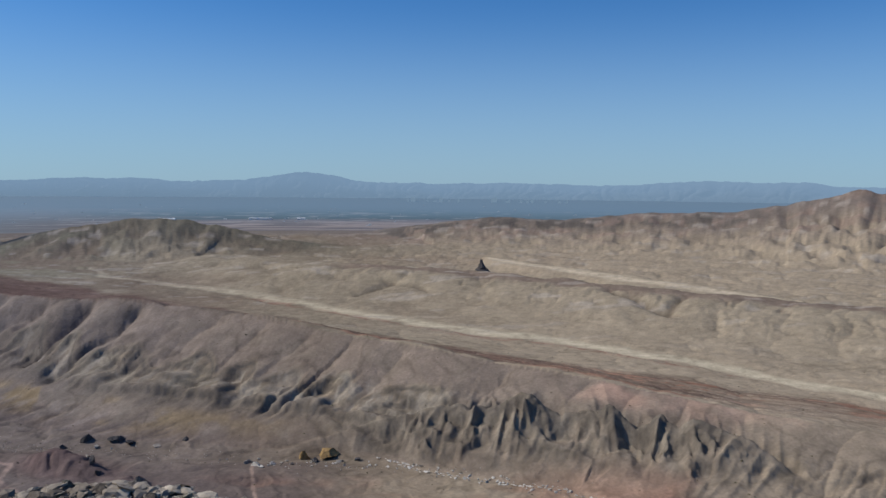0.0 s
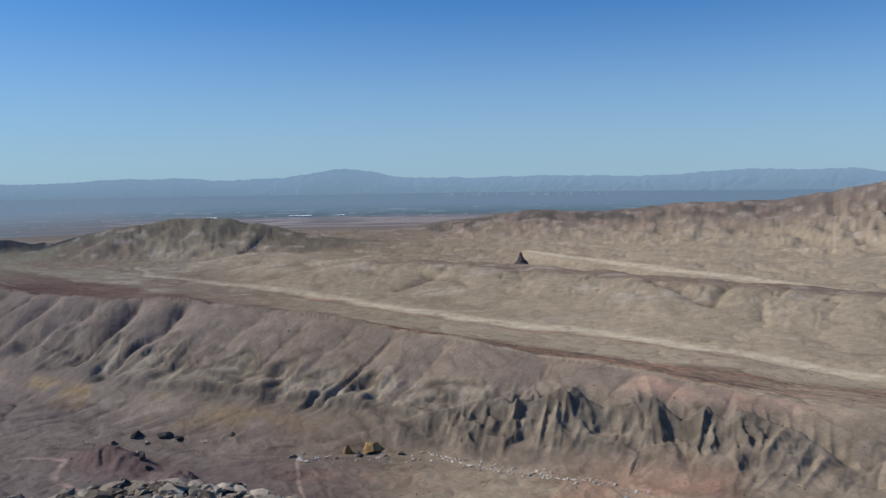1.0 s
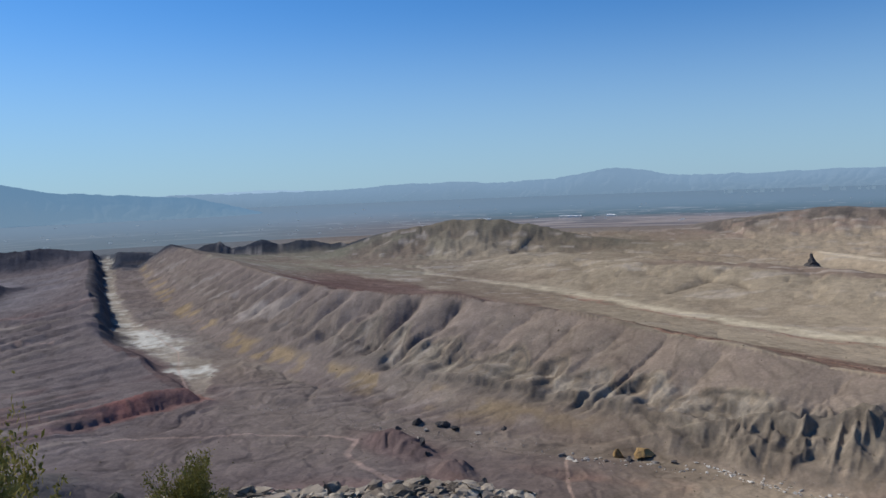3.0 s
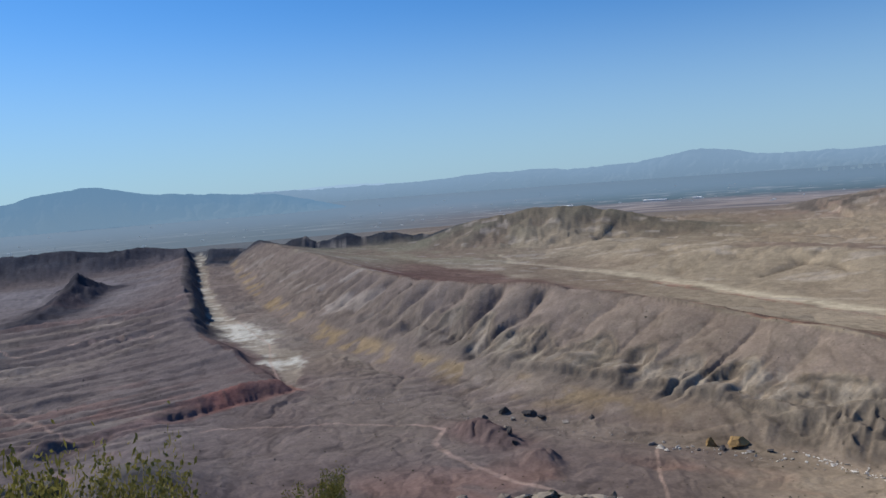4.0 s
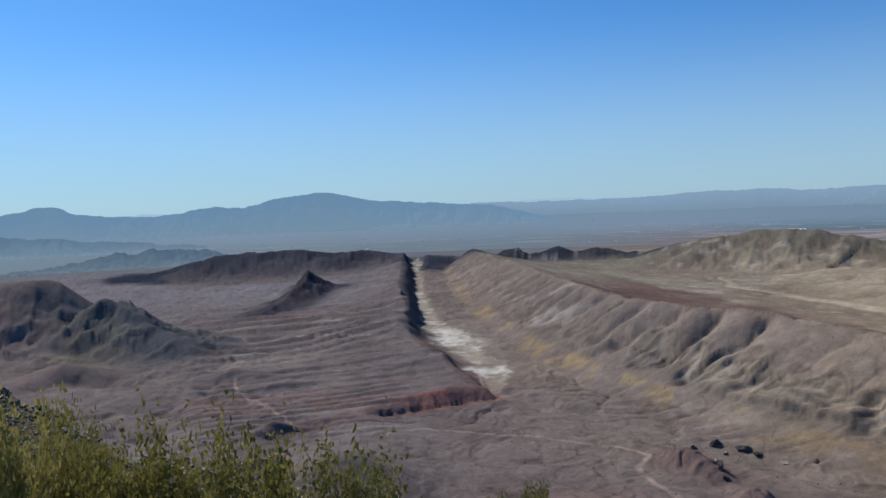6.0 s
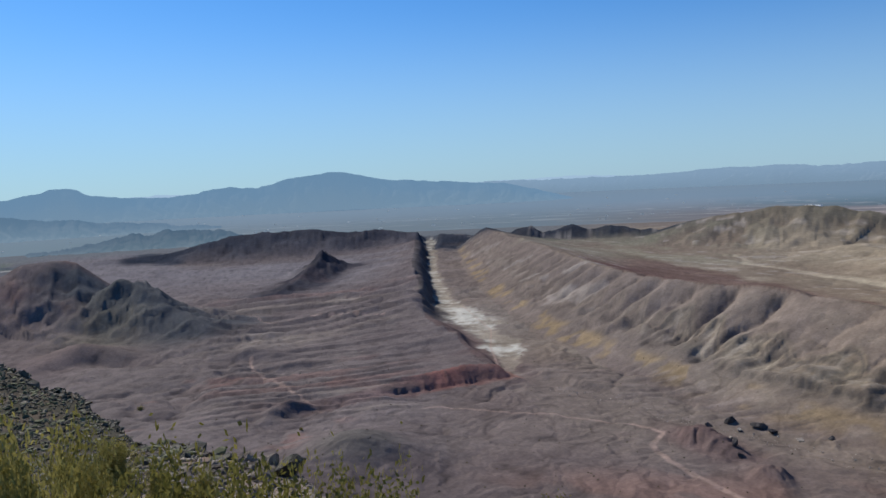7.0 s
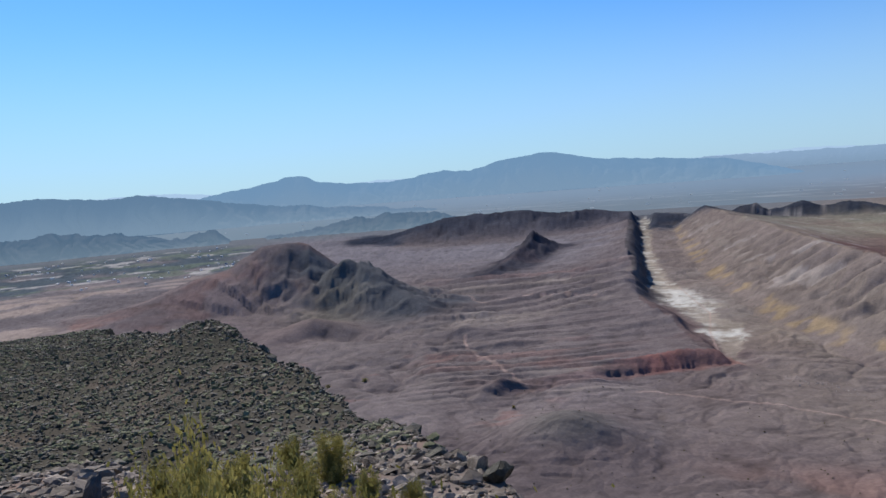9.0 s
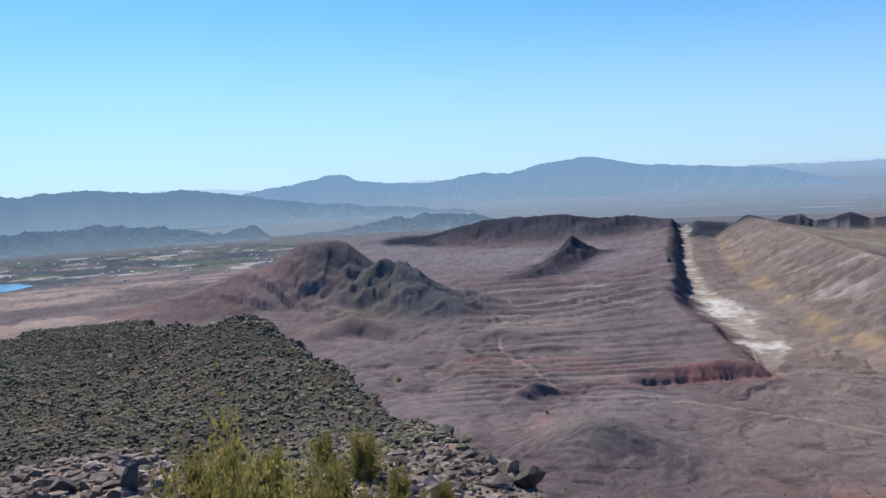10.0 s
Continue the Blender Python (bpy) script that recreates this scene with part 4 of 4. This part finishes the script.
    v = np.array([x.co[:] for x in bm.verts])
    f = np.array([[w.index for w in x.verts] for x in bm.faces])
    bm.free()
    return v, f


def strew(name, label, places, sizes, mat, seed, sub=1, sink=0.3, kinds=10, flat=0.62):
    """Many stones of different shape and turn, in one mesh."""
    rng, rn = random.Random(seed), np.random.default_rng(seed)
    shapes = [arrays(stone_shape(rng, sub, flat * rng.uniform(0.72, 1.28))) for _ in range(kinds)]
    vs, fs, base = [], [], 0
    z = land(places[:, :1], places[:, 1:2])[0][:, 0]
    for k, (p, zz, s) in enumerate(zip(places, z, sizes)):
        v, f = shapes[k % kinds]
        a = rn.uniform(0, 2 * np.pi)
        ca, sa = np.cos(a), np.sin(a)
        st = rn.uniform(0.7, 1.35, 3) * s
        w = v * st
        tilt = rn.normal(0, 0.3)
        x, y, zc = w[:, 0], w[:, 1] * np.cos(tilt) - w[:, 2] * np.sin(tilt), w[:, 1] * np.sin(tilt) + w[:, 2] * np.cos(tilt)
        vs.append(np.stack([p[0] + x * ca - y * sa, p[1] + x * sa + y * ca, zz + zc + s * (0.5 - sink)], -1))
        fs.append(f + base)
        base += len(v)
    ob = mesh_object(name, np.concatenate(vs), np.concatenate(fs), mat, smooth=False)
    return tagged(ob, label, "stones", kind="stuff")


rn = np.random.default_rng(7)


def spread(count, az0, az1, r0, r1, past=1.0):
    """Places on the top of the butte, even over its area."""
    az = rn.uniform(az0, az1, count * 3)
    r = np.sqrt(rn.uniform(r0 ** 2, r1 ** 2, count * 3))
    ok = r < soft_edge(az) * past + 0.4
    az, r = np.radians(az[ok][:count]), r[ok][:count]
    return np.stack([-r * np.sin(az), r * np.cos(az)], -1)


P = spread(34000, 50, 100, 9, 90, 1.03)
strew("hill_stones", "grey and dark weathered stones covering the rocky hill", P, rn.uniform(0.04, 0.13, len(P)) * (0.7 + 0.9 * rn.random(len(P)) ** 4 + 0.8 * (rn.random(len(P)) < 0.03)) * (1 + 0.8 * (np.hypot(P[:, 0], P[:, 1]) > 0.94 * soft_edge(np.degrees(np.arctan2(-P[:, 0], P[:, 1])))) * rn.random(len(P))), ROCK_DARK, 11)
P = spread(6500, 55, 100, 12, 90, 0.99)
strew("hill_tufts", "small olive-green scrub tufts between the stones", P, rn.uniform(0.08, 0.22, len(P)), TUFT, 16)
P = spread(4200, 50, 98, 5, 22, 1.02)
strew("slope_stones", "pale and grey loose stones lying on the slope", P, rn.uniform(0.04, 0.13, len(P)), ROCK, 12)
P = spread(5600, 2, 56, 2.2, 5, 1.0)
strew("edge_slabs", "small pale flat slabs of broken rock at the summit edge", P, rn.uniform(0.02, 0.055, len(P)) * (0.6 + rn.random(len(P)) ** 2), PALE_ROCK, 19, 1, 0.3, 12, 0.35)
P = np.concatenate([spread(4200, -180, 2, 0.9, 5, 1.0), spread(3000, 4, 180, 0.9, 6, 1.0), spread(4200, 54, 100, 2.4, 10, 1.02)])
strew("summit_stones", "small pale loose stones lying on the summit", P, rn.uniform(0.018, 0.06, len(P)) * (0.6 + rn.random(len(P)) ** 2), ROCK, 13, 1)

# the nearest stones, one by one
stone_meshes = []
stone_rng = random.Random(17)
for k in range(12):
    bm = stone_shape(stone_rng, 2, stone_rng.uniform(0.4, 0.75))
    me = bpy.data.meshes.new("stone")
    bm.to_mesh(me); bm.free()
    me.materials.append(ROCK_DARK if k % 5 == 0 else PALE_ROCK if k % 2 else ROCK)
    stone_meshes.append(me)
P = np.concatenate([spread(150, 8, 50, 2.6, 4.2, 1.0), spread(140, 62, 96, 3.4, 7.0, 1.0)])
for k, (p, zz) in enumerate(zip(P, land(P[:, :1], P[:, 1:])[0][:, 0])):
    ob = new("stone", stone_meshes[k % 12])
    sz = stone_rng.uniform(0.02, 0.046) * (1 + stone_rng.random() ** 3)
    ob.parent = ground
    ob.matrix_basis = pose(p[0], p[1], zz + sz * 0.15, stone_rng.uniform(-20, 20), stone_rng.uniform(-20, 20), stone_rng.uniform(0, 360)) @ Matrix.Diagonal((sz * stone_rng.uniform(0.9, 1.6), sz, sz * stone_rng.uniform(0.7, 1.1), 1))

# larger rocks, each a thing of its own
rock_rng = random.Random(21)
rock_meshes = []
for k in range(9):
    bm = stone_shape(rock_rng, 3, rock_rng.uniform(0.55, 0.9))
    me = bpy.data.meshes.new("rock")
    bm.to_mesh(me); bm.free()
    me.materials.append(ROCK_DARK if k in (0, 6) else ROCK)
    rock_meshes.append(me)


def rock(az, r, size, kind, label, group="rocks on the summit", name="rock", sink=0.15, tall=1.0):
    x, y = -r * math.sin(radians(az)), r * math.cos(radians(az))
    ob = new(name, rock_meshes[kind % 9])
    ob.matrix_world = pose(x, y, height(x, y) + size * (0.35 - sink), rock_rng.uniform(-18, 18), rock_rng.uniform(-18, 18), rock_rng.uniform(0, 360)) @ Matrix.Diagonal((size * 0.85, size * rock_rng.uniform(0.6, 0.85), size * rock_rng.uniform(0.8, 1.1) * tall, 1))
    return tagged(ob, label, "rock", group)


for az, r, size, kind in ((22, 3.4, 0.08, 3), (18.5, 3.4, 0.06, 0), (14, 3.5, 0.09, 1), (10.5, 3.4, 0.08, 2), (24.5, 3.4, 0.07, 6), (16, 3.3, 0.07, 5), (12, 3.2, 0.07, 7),
                          (20, 3.2, 0.10, 2), (26, 3.3, 0.10, 4), (47.8, 3.5, 0.15, 0), (44.0, 3.5, 0.17, 0), (46.5, 3.3, 0.08, 6), (41, 3.5, 0.07, 1), (36.3, 3.5, 0.09, 2),
                          (31.5, 3.5, 0.08, 0), (28.5, 3.6, 0.08, 1), (52, 3.7, 0.09, 7)):
    rock(az, r, size, kind, "grey angular rock at the summit edge" if kind % 3 else "dark varnished rock at the summit edge")
for az, r, size, tall, label in ((85.5, 5.4, 0.15, 1.9, "dark upright pointed rock on the stony slope"), (91.0, 4.8, 0.19, 1.2, "dark squat rock beside pale slabs")):
    ob = rock(az, r, size, 0, label, tall=tall)
    ob.data = ob.data.copy()
    # the upright rock's backlit shade is put in as a darker material
    ob.data.materials[0] = BLACK_ROCK
    for v in ob.data.vertices:   # drawn in towards the top
        v.co.x *= 1 - 0.45 * max(0.0, v.co.z)
        v.co.y *= 1 - 0.45 * max(0.0, v.co.z)
for az, r, size, kind in ((91.5, 5.4, 0.15, 1), (89.3, 5.6, 0.16, 2), (93, 5.0, 0.13, 4), (87.5, 4.6, 0.11, 5), (88, 5.3, 0.10, 7), (86.4, 5.0, 0.09, 8),
                          (92, 4.3, 0.13, 6), (94.5, 4.6, 0.14, 1), (73.5, 5.6, 0.15, 1), (72, 5.3, 0.14, 3), (71, 5.7, 0.11, 6), (75, 5.2, 0.11, 5), (67.5, 9.5, 0.26, 0), (66.5, 9.2, 0.22, 2), (64.5, 8.8, 0.2, 3),
                          (69, 11, 0.28, 4), (63, 9, 0.22, 1), (65, 11, 0.2, 5), (61.5, 8.2, 0.22, 0), (60, 7.4, 0.2, 3), (58.5, 6.6, 0.2, 7), (57, 5.8, 0.2, 0), (82, 5.2, 0.14, 2), (80, 5.6, 0.13, 4)):
    rock(az, r, size, kind, "grey weathered rock on the stony slope" if kind % 3 else "dark varnished rock on the stony slope")


# ---- shrubs ----
def shrub_shape(seed):
    rng = random.Random(seed)
    stems, leaves = bmesh.new(), bmesh.new()
    for _ in range(64):
        a, lean = rng.uniform(0, math.tau), abs(rng.gauss(0, 0.46))
        size = rng.uniform(0.45, 1.05)
        last = Vector((rng.gauss(0, 0.05), rng.gauss(0, 0.05), 0))
        way = Vector((math.cos(a) * math.sin(lean), math.sin(a) * math.sin(lean), math.cos(lean)))
        ring0 = None
        for k in range(5):
            w = 0.011 * (1 - k / 5.5)
            ring = [stems.verts.new(last + Vector((math.cos(q) * w, math.sin(q) * w, 0))) for q in (0, 2.1, 4.2)]
            if ring0:
                for i in range(3):
                    stems.faces.new((ring0[i], ring0[(i + 1) % 3], ring[(i + 1) % 3], ring[i]))
            ring0 = ring
            if k >= 0:
                for _ in range(28 + 15 * k):
                    c = last + way * rng.uniform(0, size / 5) + Vector((rng.gauss(0, 0.04), rng.gauss(0, 0.04), rng.gauss(0, 0.05)))
                    u = Vector([rng.gauss(0, 1) for _ in range(3)]).normalized()
                    v = u.orthogonal().normalized()
                    l, w2 = rng.uniform(0.012, 0.026), rng.uniform(0.006, 0.011)
                    leaves.faces.new([leaves.verts.new(c + q) for q in (-u * l, v * w2, u * l, -v * w2)])
            way = (way + Vector((rng.gauss(0, 0.14), rng.gauss(0, 0.14), 0.04))).normalized()
            last = last + way * size / 5
    return stems, leaves


def shrub(seed):
    stems, leaves = shrub_shape(seed)
    ob = new("shrub")
    part("branch_frame", stems, STEM, ob, "thin grey-brown woody stems")
    part("foliage", leaves, LEAF, ob, "small yellow-green leaves")
    return tagged(ob, "yellow-green creosote shrub growing among summit stones", "shrub", "shrubs on the summit")


kinds = [shrub(s) for s in (31, 32, 33)]
# seen from the two ends of the walk: degrees left of +y, metres off, and how far its top lies below the level, in degrees
FIRST, LAST = (0.28, -0.25, -0.26), (0.0, 0.0, 0.0)
used = 0
for eye, az, off, dip in ((FIRST, 58.0, 2.4, 16.0), (FIRST, 51.3, 2.5, 17.3), (FIRST, 38.2, 3.2, 20.5), (FIRST, 65.8, 2.7, 15.3), (FIRST, 62.0, 2.6, 17.0), (LAST, 77.7, 2.4, 18.3), (LAST, 81.5, 2.6, 19.0), (LAST, 73.0, 2.7, 20.2),
                          (LAST, 76.0, 4.8, 18.4), (LAST, 81, 5.6, 17.6), (LAST, 71.2, 5.0, 19.4), (LAST, 66.6, 5.0, 20.4), (LAST, 63.3, 4.9, 21.3), (LAST, 84.5, 4.2, 20.6), (LAST, 79.4, 6.2, 18.2),
                          (LAST, 69, 6.6, 17.6), (LAST, 78.6, 9.0, 14.6), (LAST, 75.5, 11, 14.0), (LAST, 72, 9.5, 15.4)):
    x, y = eye[0] - off * math.sin(radians(az)), eye[1] + off * math.cos(radians(az))
    z = height(x, y) - 0.04
    size = max(0.18, EYE + eye[2] - off * math.tan(radians(dip)) - z) / 0.95
    size = min(size, 0.5) if off > 3 and eye is LAST else size
    wide = (size * 0.7 if off > 3 else 0.36) if eye is LAST else 0.3 if az < 45 else 0.42
    m = pose(x, y, z, 0, 0, (used * 73) % 360) @ Matrix.Diagonal((wide, wide, size, 1))
    if used < 3:
        kinds[used].matrix_world = m
    else:
        ob = copy_thing(kinds[used % 3], pose(0, 0, 0))
        ob.matrix_basis = m
    used += 1


# ---- rocks and scrub of the valley ----
def valley_rock(name, x, y, size, mat, label, seed, tall=0.8, group=""):
    rng = random.Random(seed)
    bm = stone_shape(rng, 4, tall)
    for v in bm.verts:
        v.co *= 1 + 0.14 * noise.fractal(v.co * 2.2 + Vector((seed, 0, 0)), 0.9, 2.0, 4)
    me = bpy.data.meshes.new(name)
    bm.to_mesh(me); bm.free()
    me.materials.append(mat)
    ob = new(name, me)
    ob.matrix_world = pose(x, y, height(x, y) + size * tall * 0.3, 0, 0, rng.uniform(0, 360)) @ Matrix.Diagonal((size, size, size, 1))
    return tagged(ob, label, "rock", group)


valley_rock("boulder", -66, 453, 7.0, OCHRE_ROCK, "ochre boulder at the foot of the ridge", 51, 0.9)
valley_rock("boulder", -79, 450, 4.2, OCHRE_ROCK, "small ochre boulder beside a larger one", 52, 0.9)
valley_rock("boulder", -72, 446, 3.4, BLACK_ROCK, "dark boulder between ochre ones", 53, 0.9)
valley_rock("rock_outcrop", -197, 473, 6.0, BLACK_ROCK, "black rock outcrop beside the wash", 54, 0.6)
valley_rock("rock_outcrop", -188, 470, 4.5, BLACK_ROCK, "low black rock outcrop beside the wash", 55, 0.6)


for k, (x, y, size, mat, label, tall) in enumerate((
        (-217, 472, 4.5, BLACK_ROCK, "dark rock outcrop at the foot of the ridge", 0.7), (-207, 466, 3.2, LIME_ROCK, "grey rock outcrop at the foot of the ridge", 0.6),
        (-226, 463, 3.6, BLACK_ROCK, "dark rock outcrop at the foot of the ridge", 0.7), (-170, 465, 3.0, LIME_ROCK, "grey rock outcrop at the foot of the ridge", 0.5),
        (-156, 474, 2.6, BLACK_ROCK, "dark rock outcrop at the foot of the ridge", 0.6), (-104, 437, 3.4, WHITE_ROCK, "pale boulder in the dry wash", 0.7),
        (-110, 443, 3.0, LIME_ROCK, "grey boulder in the dry wash", 0.8), (-100, 433, 2.2, WHITE_ROCK, "pale boulder in the dry wash", 0.7),
        (-84, 440, 2.0, BLACK_ROCK, "dark rock outcrop in the dry wash", 0.6), (-58, 446, 3.0, LIME_ROCK, "grey boulder in the dry wash", 0.5),
        (-48, 449, 2.4, BLACK_ROCK, "dark rock outcrop in the dry wash", 0.6), (-190, 421, 3.6, BLACK_ROCK, "dark rock outcrop on the red mound", 1.0),
        (-183, 412, 3.0, BLACK_ROCK, "dark rock outcrop on the red mound", 0.9), (-196, 430, 2.6, LIME_ROCK, "grey rock outcrop on the red mound", 0.8))):
    valley_rock("rock_outcrop" if mat is BLACK_ROCK else "boulder", x, y, size, mat, label, 81 + k, tall, "rocks along the wash")

# broken white ledges along the wash bank, each a slab of its own
ledge_rng = random.Random(97)
ledge_shapes = []
for k in range(6):
    bm = stone_shape(ledge_rng, 2, 0.5)
    me = bpy.data.meshes.new("rock_slab")
    bm.to_mesh(me); bm.free()
    me.materials.append(WHITE_ROCK)
    ledge_shapes.append(me)
for (x0, y0), (x1, y1), count in (((-32, 450), (-8, 431), 16), ((-8, 431), (12, 424), 9), ((34, 412), (72, 404), 18)):
    for k in range(count):
        t = (k + ledge_rng.uniform(-0.4, 0.4)) / count
        x, y = x0 + (x1 - x0) * t + ledge_rng.gauss(0, 1.2), y0 + (y1 - y0) * t + ledge_rng.gauss(0, 1.2)
        ob = new("rock_slab", ledge_shapes[k % 6])
        size = ledge_rng.uniform(0.7, 1.7)
        ob.matrix_world = pose(x, y, height(x, y) + 0.15 * size, 0, ledge_rng.uniform(-12, 12), math.degrees(math.atan2(y1 - y0, x1 - x0)) + ledge_rng.uniform(-25, 25)) @ Matrix.Diagonal((size * ledge_rng.uniform(1.2, 2.0), size * 0.7, size, 1))
        tagged(ob, "white broken rock slab on the wash bank", "rock slab", "rock slabs along the wash")

# lone dark bushes on the tan slope
for az, r, size in ((68.9, 615, 4.2), (66.2, 625, 5.0), (55.4, 520, 3.0)):
    x, y = -r * math.sin(radians(az)), r * math.cos(radians(az))
    ob = copy_thing(kinds[0], pose(0, 0, 0))
    ob.name = "desert_bush"
    ob.matrix_basis = pose(x, y, height(x, y) - 0.3, 0, 0, az * 7) @ Matrix.Diagonal((size, size, size * 0.7, 1))
    tagged(ob, "lone dark bush growing on the bare slope", "bush", "bushes on the slope")


def spire(x, y, tall):
    bm = bmesh.new()
    rng = random.Random(61)
    rings = []
    for k in range(9):
        t = k / 8
        w = tall * (0.62 * (1 - t) ** 1.7 + 0.07)
        rings.append([bm.verts.new((math.cos(q / 12 * math.tau) * w * rng.uniform(0.75, 1.25) + 0.14 * tall * (1 - t) ** 2, math.sin(q / 12 * math.tau) * w * rng.uniform(0.75, 1.25), t * tall - 2)) for q in range(12)])
    for a, b in zip(rings, rings[1:]):
        for i in range(12):
            bm.faces.new((a[i], a[(i + 1) % 12], b[(i + 1) % 12], b[i]))
    bm.faces.new(rings[-1])
    me = bpy.data.meshes.new("rock_spire")
    bm.to_mesh(me); bm.free()
    me.materials.append(BLACK_ROCK)
    ob = new("rock_spire", me)
    ob.location = (x, y, height(x, y))
    return tagged(ob, "dark pointed rock spire standing on the hill", "rock spire")


spire(72, 1440, 28)

P = []
for _ in range(1300):
    a, r = radians(rn.uniform(-33, 92)), 1 / rn.uniform(1 / 1500, 1 / 330)
    P.append((-r * math.sin(a), r * math.cos(a)))
P = np.array([p for p in P if math.hypot(p[0] + 1690, p[1] + 62) > 190])
strew("valley_scrub", "small dark dry bushes scattered over the valley", P, rn.uniform(0.35, 0.9, len(P)), SCRUB, 14, 1, 0.25, 6)
a = rn.uniform(0, 1, 700)
line = np.array(WASH)[:, :2]
seg = rn.integers(8, len(line) - 1, 700)
P = line[seg] * (1 - a[:, None]) + line[seg + 1] * a[:, None] + rn.normal(0, 6, (700, 2))
strew("wash_boulders", "pale broken boulders lying along the dry wash", P, rn.uniform(0.25, 0.8, 700) * (0.6 + 0.9 * rn.random(700) ** 5), LIME_ROCK, 15, 1, 0.3, 8)


a = rn.uniform(0, 1, 130)
seg = rn.integers(12, 16, 130)
P = line[seg] * (1 - a[:, None]) + line[seg + 1] * a[:, None] + rn.normal(0, 3.5, (130, 2))
strew("wash_slabs", "white broken rock slabs along the wash bank", P, rn.uniform(0.5, 1.6, 130), WHITE_ROCK, 18, 1, 0.3, 8)


# ---- far buildings ----
def slab(bm, x, y, z, sx, sy, sz):
    m = Matrix.Translation((x, y, z + sz / 2)) @ Matrix.Diagonal((sx, sy, sz, 1))
    bmesh.ops.create_cube(bm, size=1.0, matrix=m)


ROOF = grained("white_roof", [(0.0, (0.75, 0.75, 0.74)), (1.0, (0.85, 0.85, 0.84))], (0.02, 0.2), 0.6, 0)


def warehouse(az, r, wide, label):
    ob = new("warehouse")
    x, y = -r * math.sin(radians(az)), r * math.cos(radians(az))
    ob.matrix_world = pose(x, y, float(plain_height(np.array([r]))[0]), 0, 0, az)
    bm = bmesh.new(); slab(bm, 0, 0, -1, wide, 40, 5)
    part("walls", bm, WALL, ob)
    bm = bmesh.new(); slab(bm, 0, 0, 4, wide + 1.5, 41.5, 1.2)
    part("roof", bm, ROOF, ob, "flat white roof")
    return tagged(ob, label, "warehouse", "warehouses on the plain")


warehouse(12.97, 3350, 92, "long low white warehouse standing on the plain")
warehouse(10.16, 3350, 34, "short low white warehouse standing on the plain")
warehouse(19.2, 3330, 60, "low pale warehouse beside the dark hill")

# a glow is put into the towers for the pale air before them
TOWER = distance_material("far_tower", (0.08, 0.08, 0.08), (0.19, 0.28, 0.375), 1.0, 0.05, 0.5)


def tower(az, tall, wide):
    r = 4560
    ob = new("tower")
    x, y = -r * math.sin(radians(az)), r * math.cos(radians(az))
    ob.matrix_world = pose(x, y, float(plain_height(np.array([r]))[0]), 0, 0, az)
    bm = bmesh.new(); slab(bm, 0, 0, -2, wide, wide * 0.7, tall + 2)
    part("shaft", bm, TOWER, ob)
    bm = bmesh.new(); slab(bm, 0, 0, tall, wide * 0.6, wide * 0.4, tall * 0.08)
    part("roof_house", bm, TOWER, ob)
    return tagged(ob, "pale hotel tower standing in the distant city", "tower", "towers of the far city")


tower_rng = random.Random(71)
for az in (2.6, 1.9, 1.2, 0.7, 0.2, -0.4, -0.9, -3.4, -4.0, -4.5, -4.9, -5.4, -5.9, -6.4, -7.6, -8.3, -8.9):
    tower(az + tower_rng.uniform(-0.25, 0.25), 7 + 20 * tower_rng.random() ** 1.6, tower_rng.uniform(7, 26))

# houses, roofs and yards of the town, too far to count
tb = bmesh.new()
for _ in range(150):
    a, r = rn.uniform(-12, 92), 1 / rn.uniform(1 / 4300, 1 / 2950)
    w = rn.uniform(3, 14)
    q = radians(a)
    slab(tb, -r * math.sin(q), r * math.cos(q), float(plain_height(np.array([r]))[0]) - 1, w, w * 0.7, rn.uniform(2.5, 5))
me = bpy.data.meshes.new("town_houses")
tb.to_mesh(me); tb.free()
# an added glow pales the walls and lifts their backlit sides
TOWN = distance_material("town_wall", (0.40, 0.39, 0.38), (0.20, 0.26, 0.33), 0.6, 0.02, 0.6)
me.materials.append(TOWN)
tagged(new("town_houses", me), "many small pale houses of the distant town", "houses", kind="stuff")
tb = bmesh.new()
for _ in range(120):
    a, r = rn.uniform(74, 95), rn.uniform(1560, 2450)
    q = radians(a)
    w = rn.uniform(3.5, 8)
    x, y = -r * math.sin(q), r * math.cos(q)
    if math.hypot(x + 1690, y + 62) < 190:
        continue
    slab(tb, x, y, height(x, y) - 1, w, w * 0.8, rn.uniform(2.5, 4))
me = bpy.data.meshes.new("resort_houses")
tb.to_mesh(me); tb.free()
me.materials.append(WALL)
tagged(new("resort_houses", me), "pale houses among the green gardens by the lake", "houses", kind="stuff")

# the lake
wm, nodes, links, b = material("lake_water", 0.08)
b.inputs["Base Color"].default_value = (0.06, 0.24, 0.33, 1)
b.inputs["Specular IOR Level"].default_value = 0.5
h = noise_node(nodes, links, 0.3, 3)
bp = nodes.new("ShaderNodeBump")
bp.inputs["Strength"].default_value, bp.inputs["Distance"].default_value = 0.2, 0.2
links.new(h.outputs["Fac"], bp.inputs["Height"]); links.new(bp.outputs["Normal"], b.inputs["Normal"])
bm = bmesh.new()
ring = []
for k in range(48):
    q = k / 48 * math.tau
    w = 1 + 0.22 * noise.noise(Vector((math.cos(q) * 1.6, math.sin(q) * 1.6, 3.0)))
    ring.append(bm.verts.new((-1690 + math.cos(q) * 75 * w, -75 + math.sin(q) * 70 * w, 0)))
bm.faces.new(ring)
me = bpy.data.meshes.new("water")
bm.to_mesh(me); bm.free()
me.materials.append(wm)
lake = tagged(new("water", me), "small bright blue lake in the basin", "lake", kind="structure")
lake.location.z = -0.6
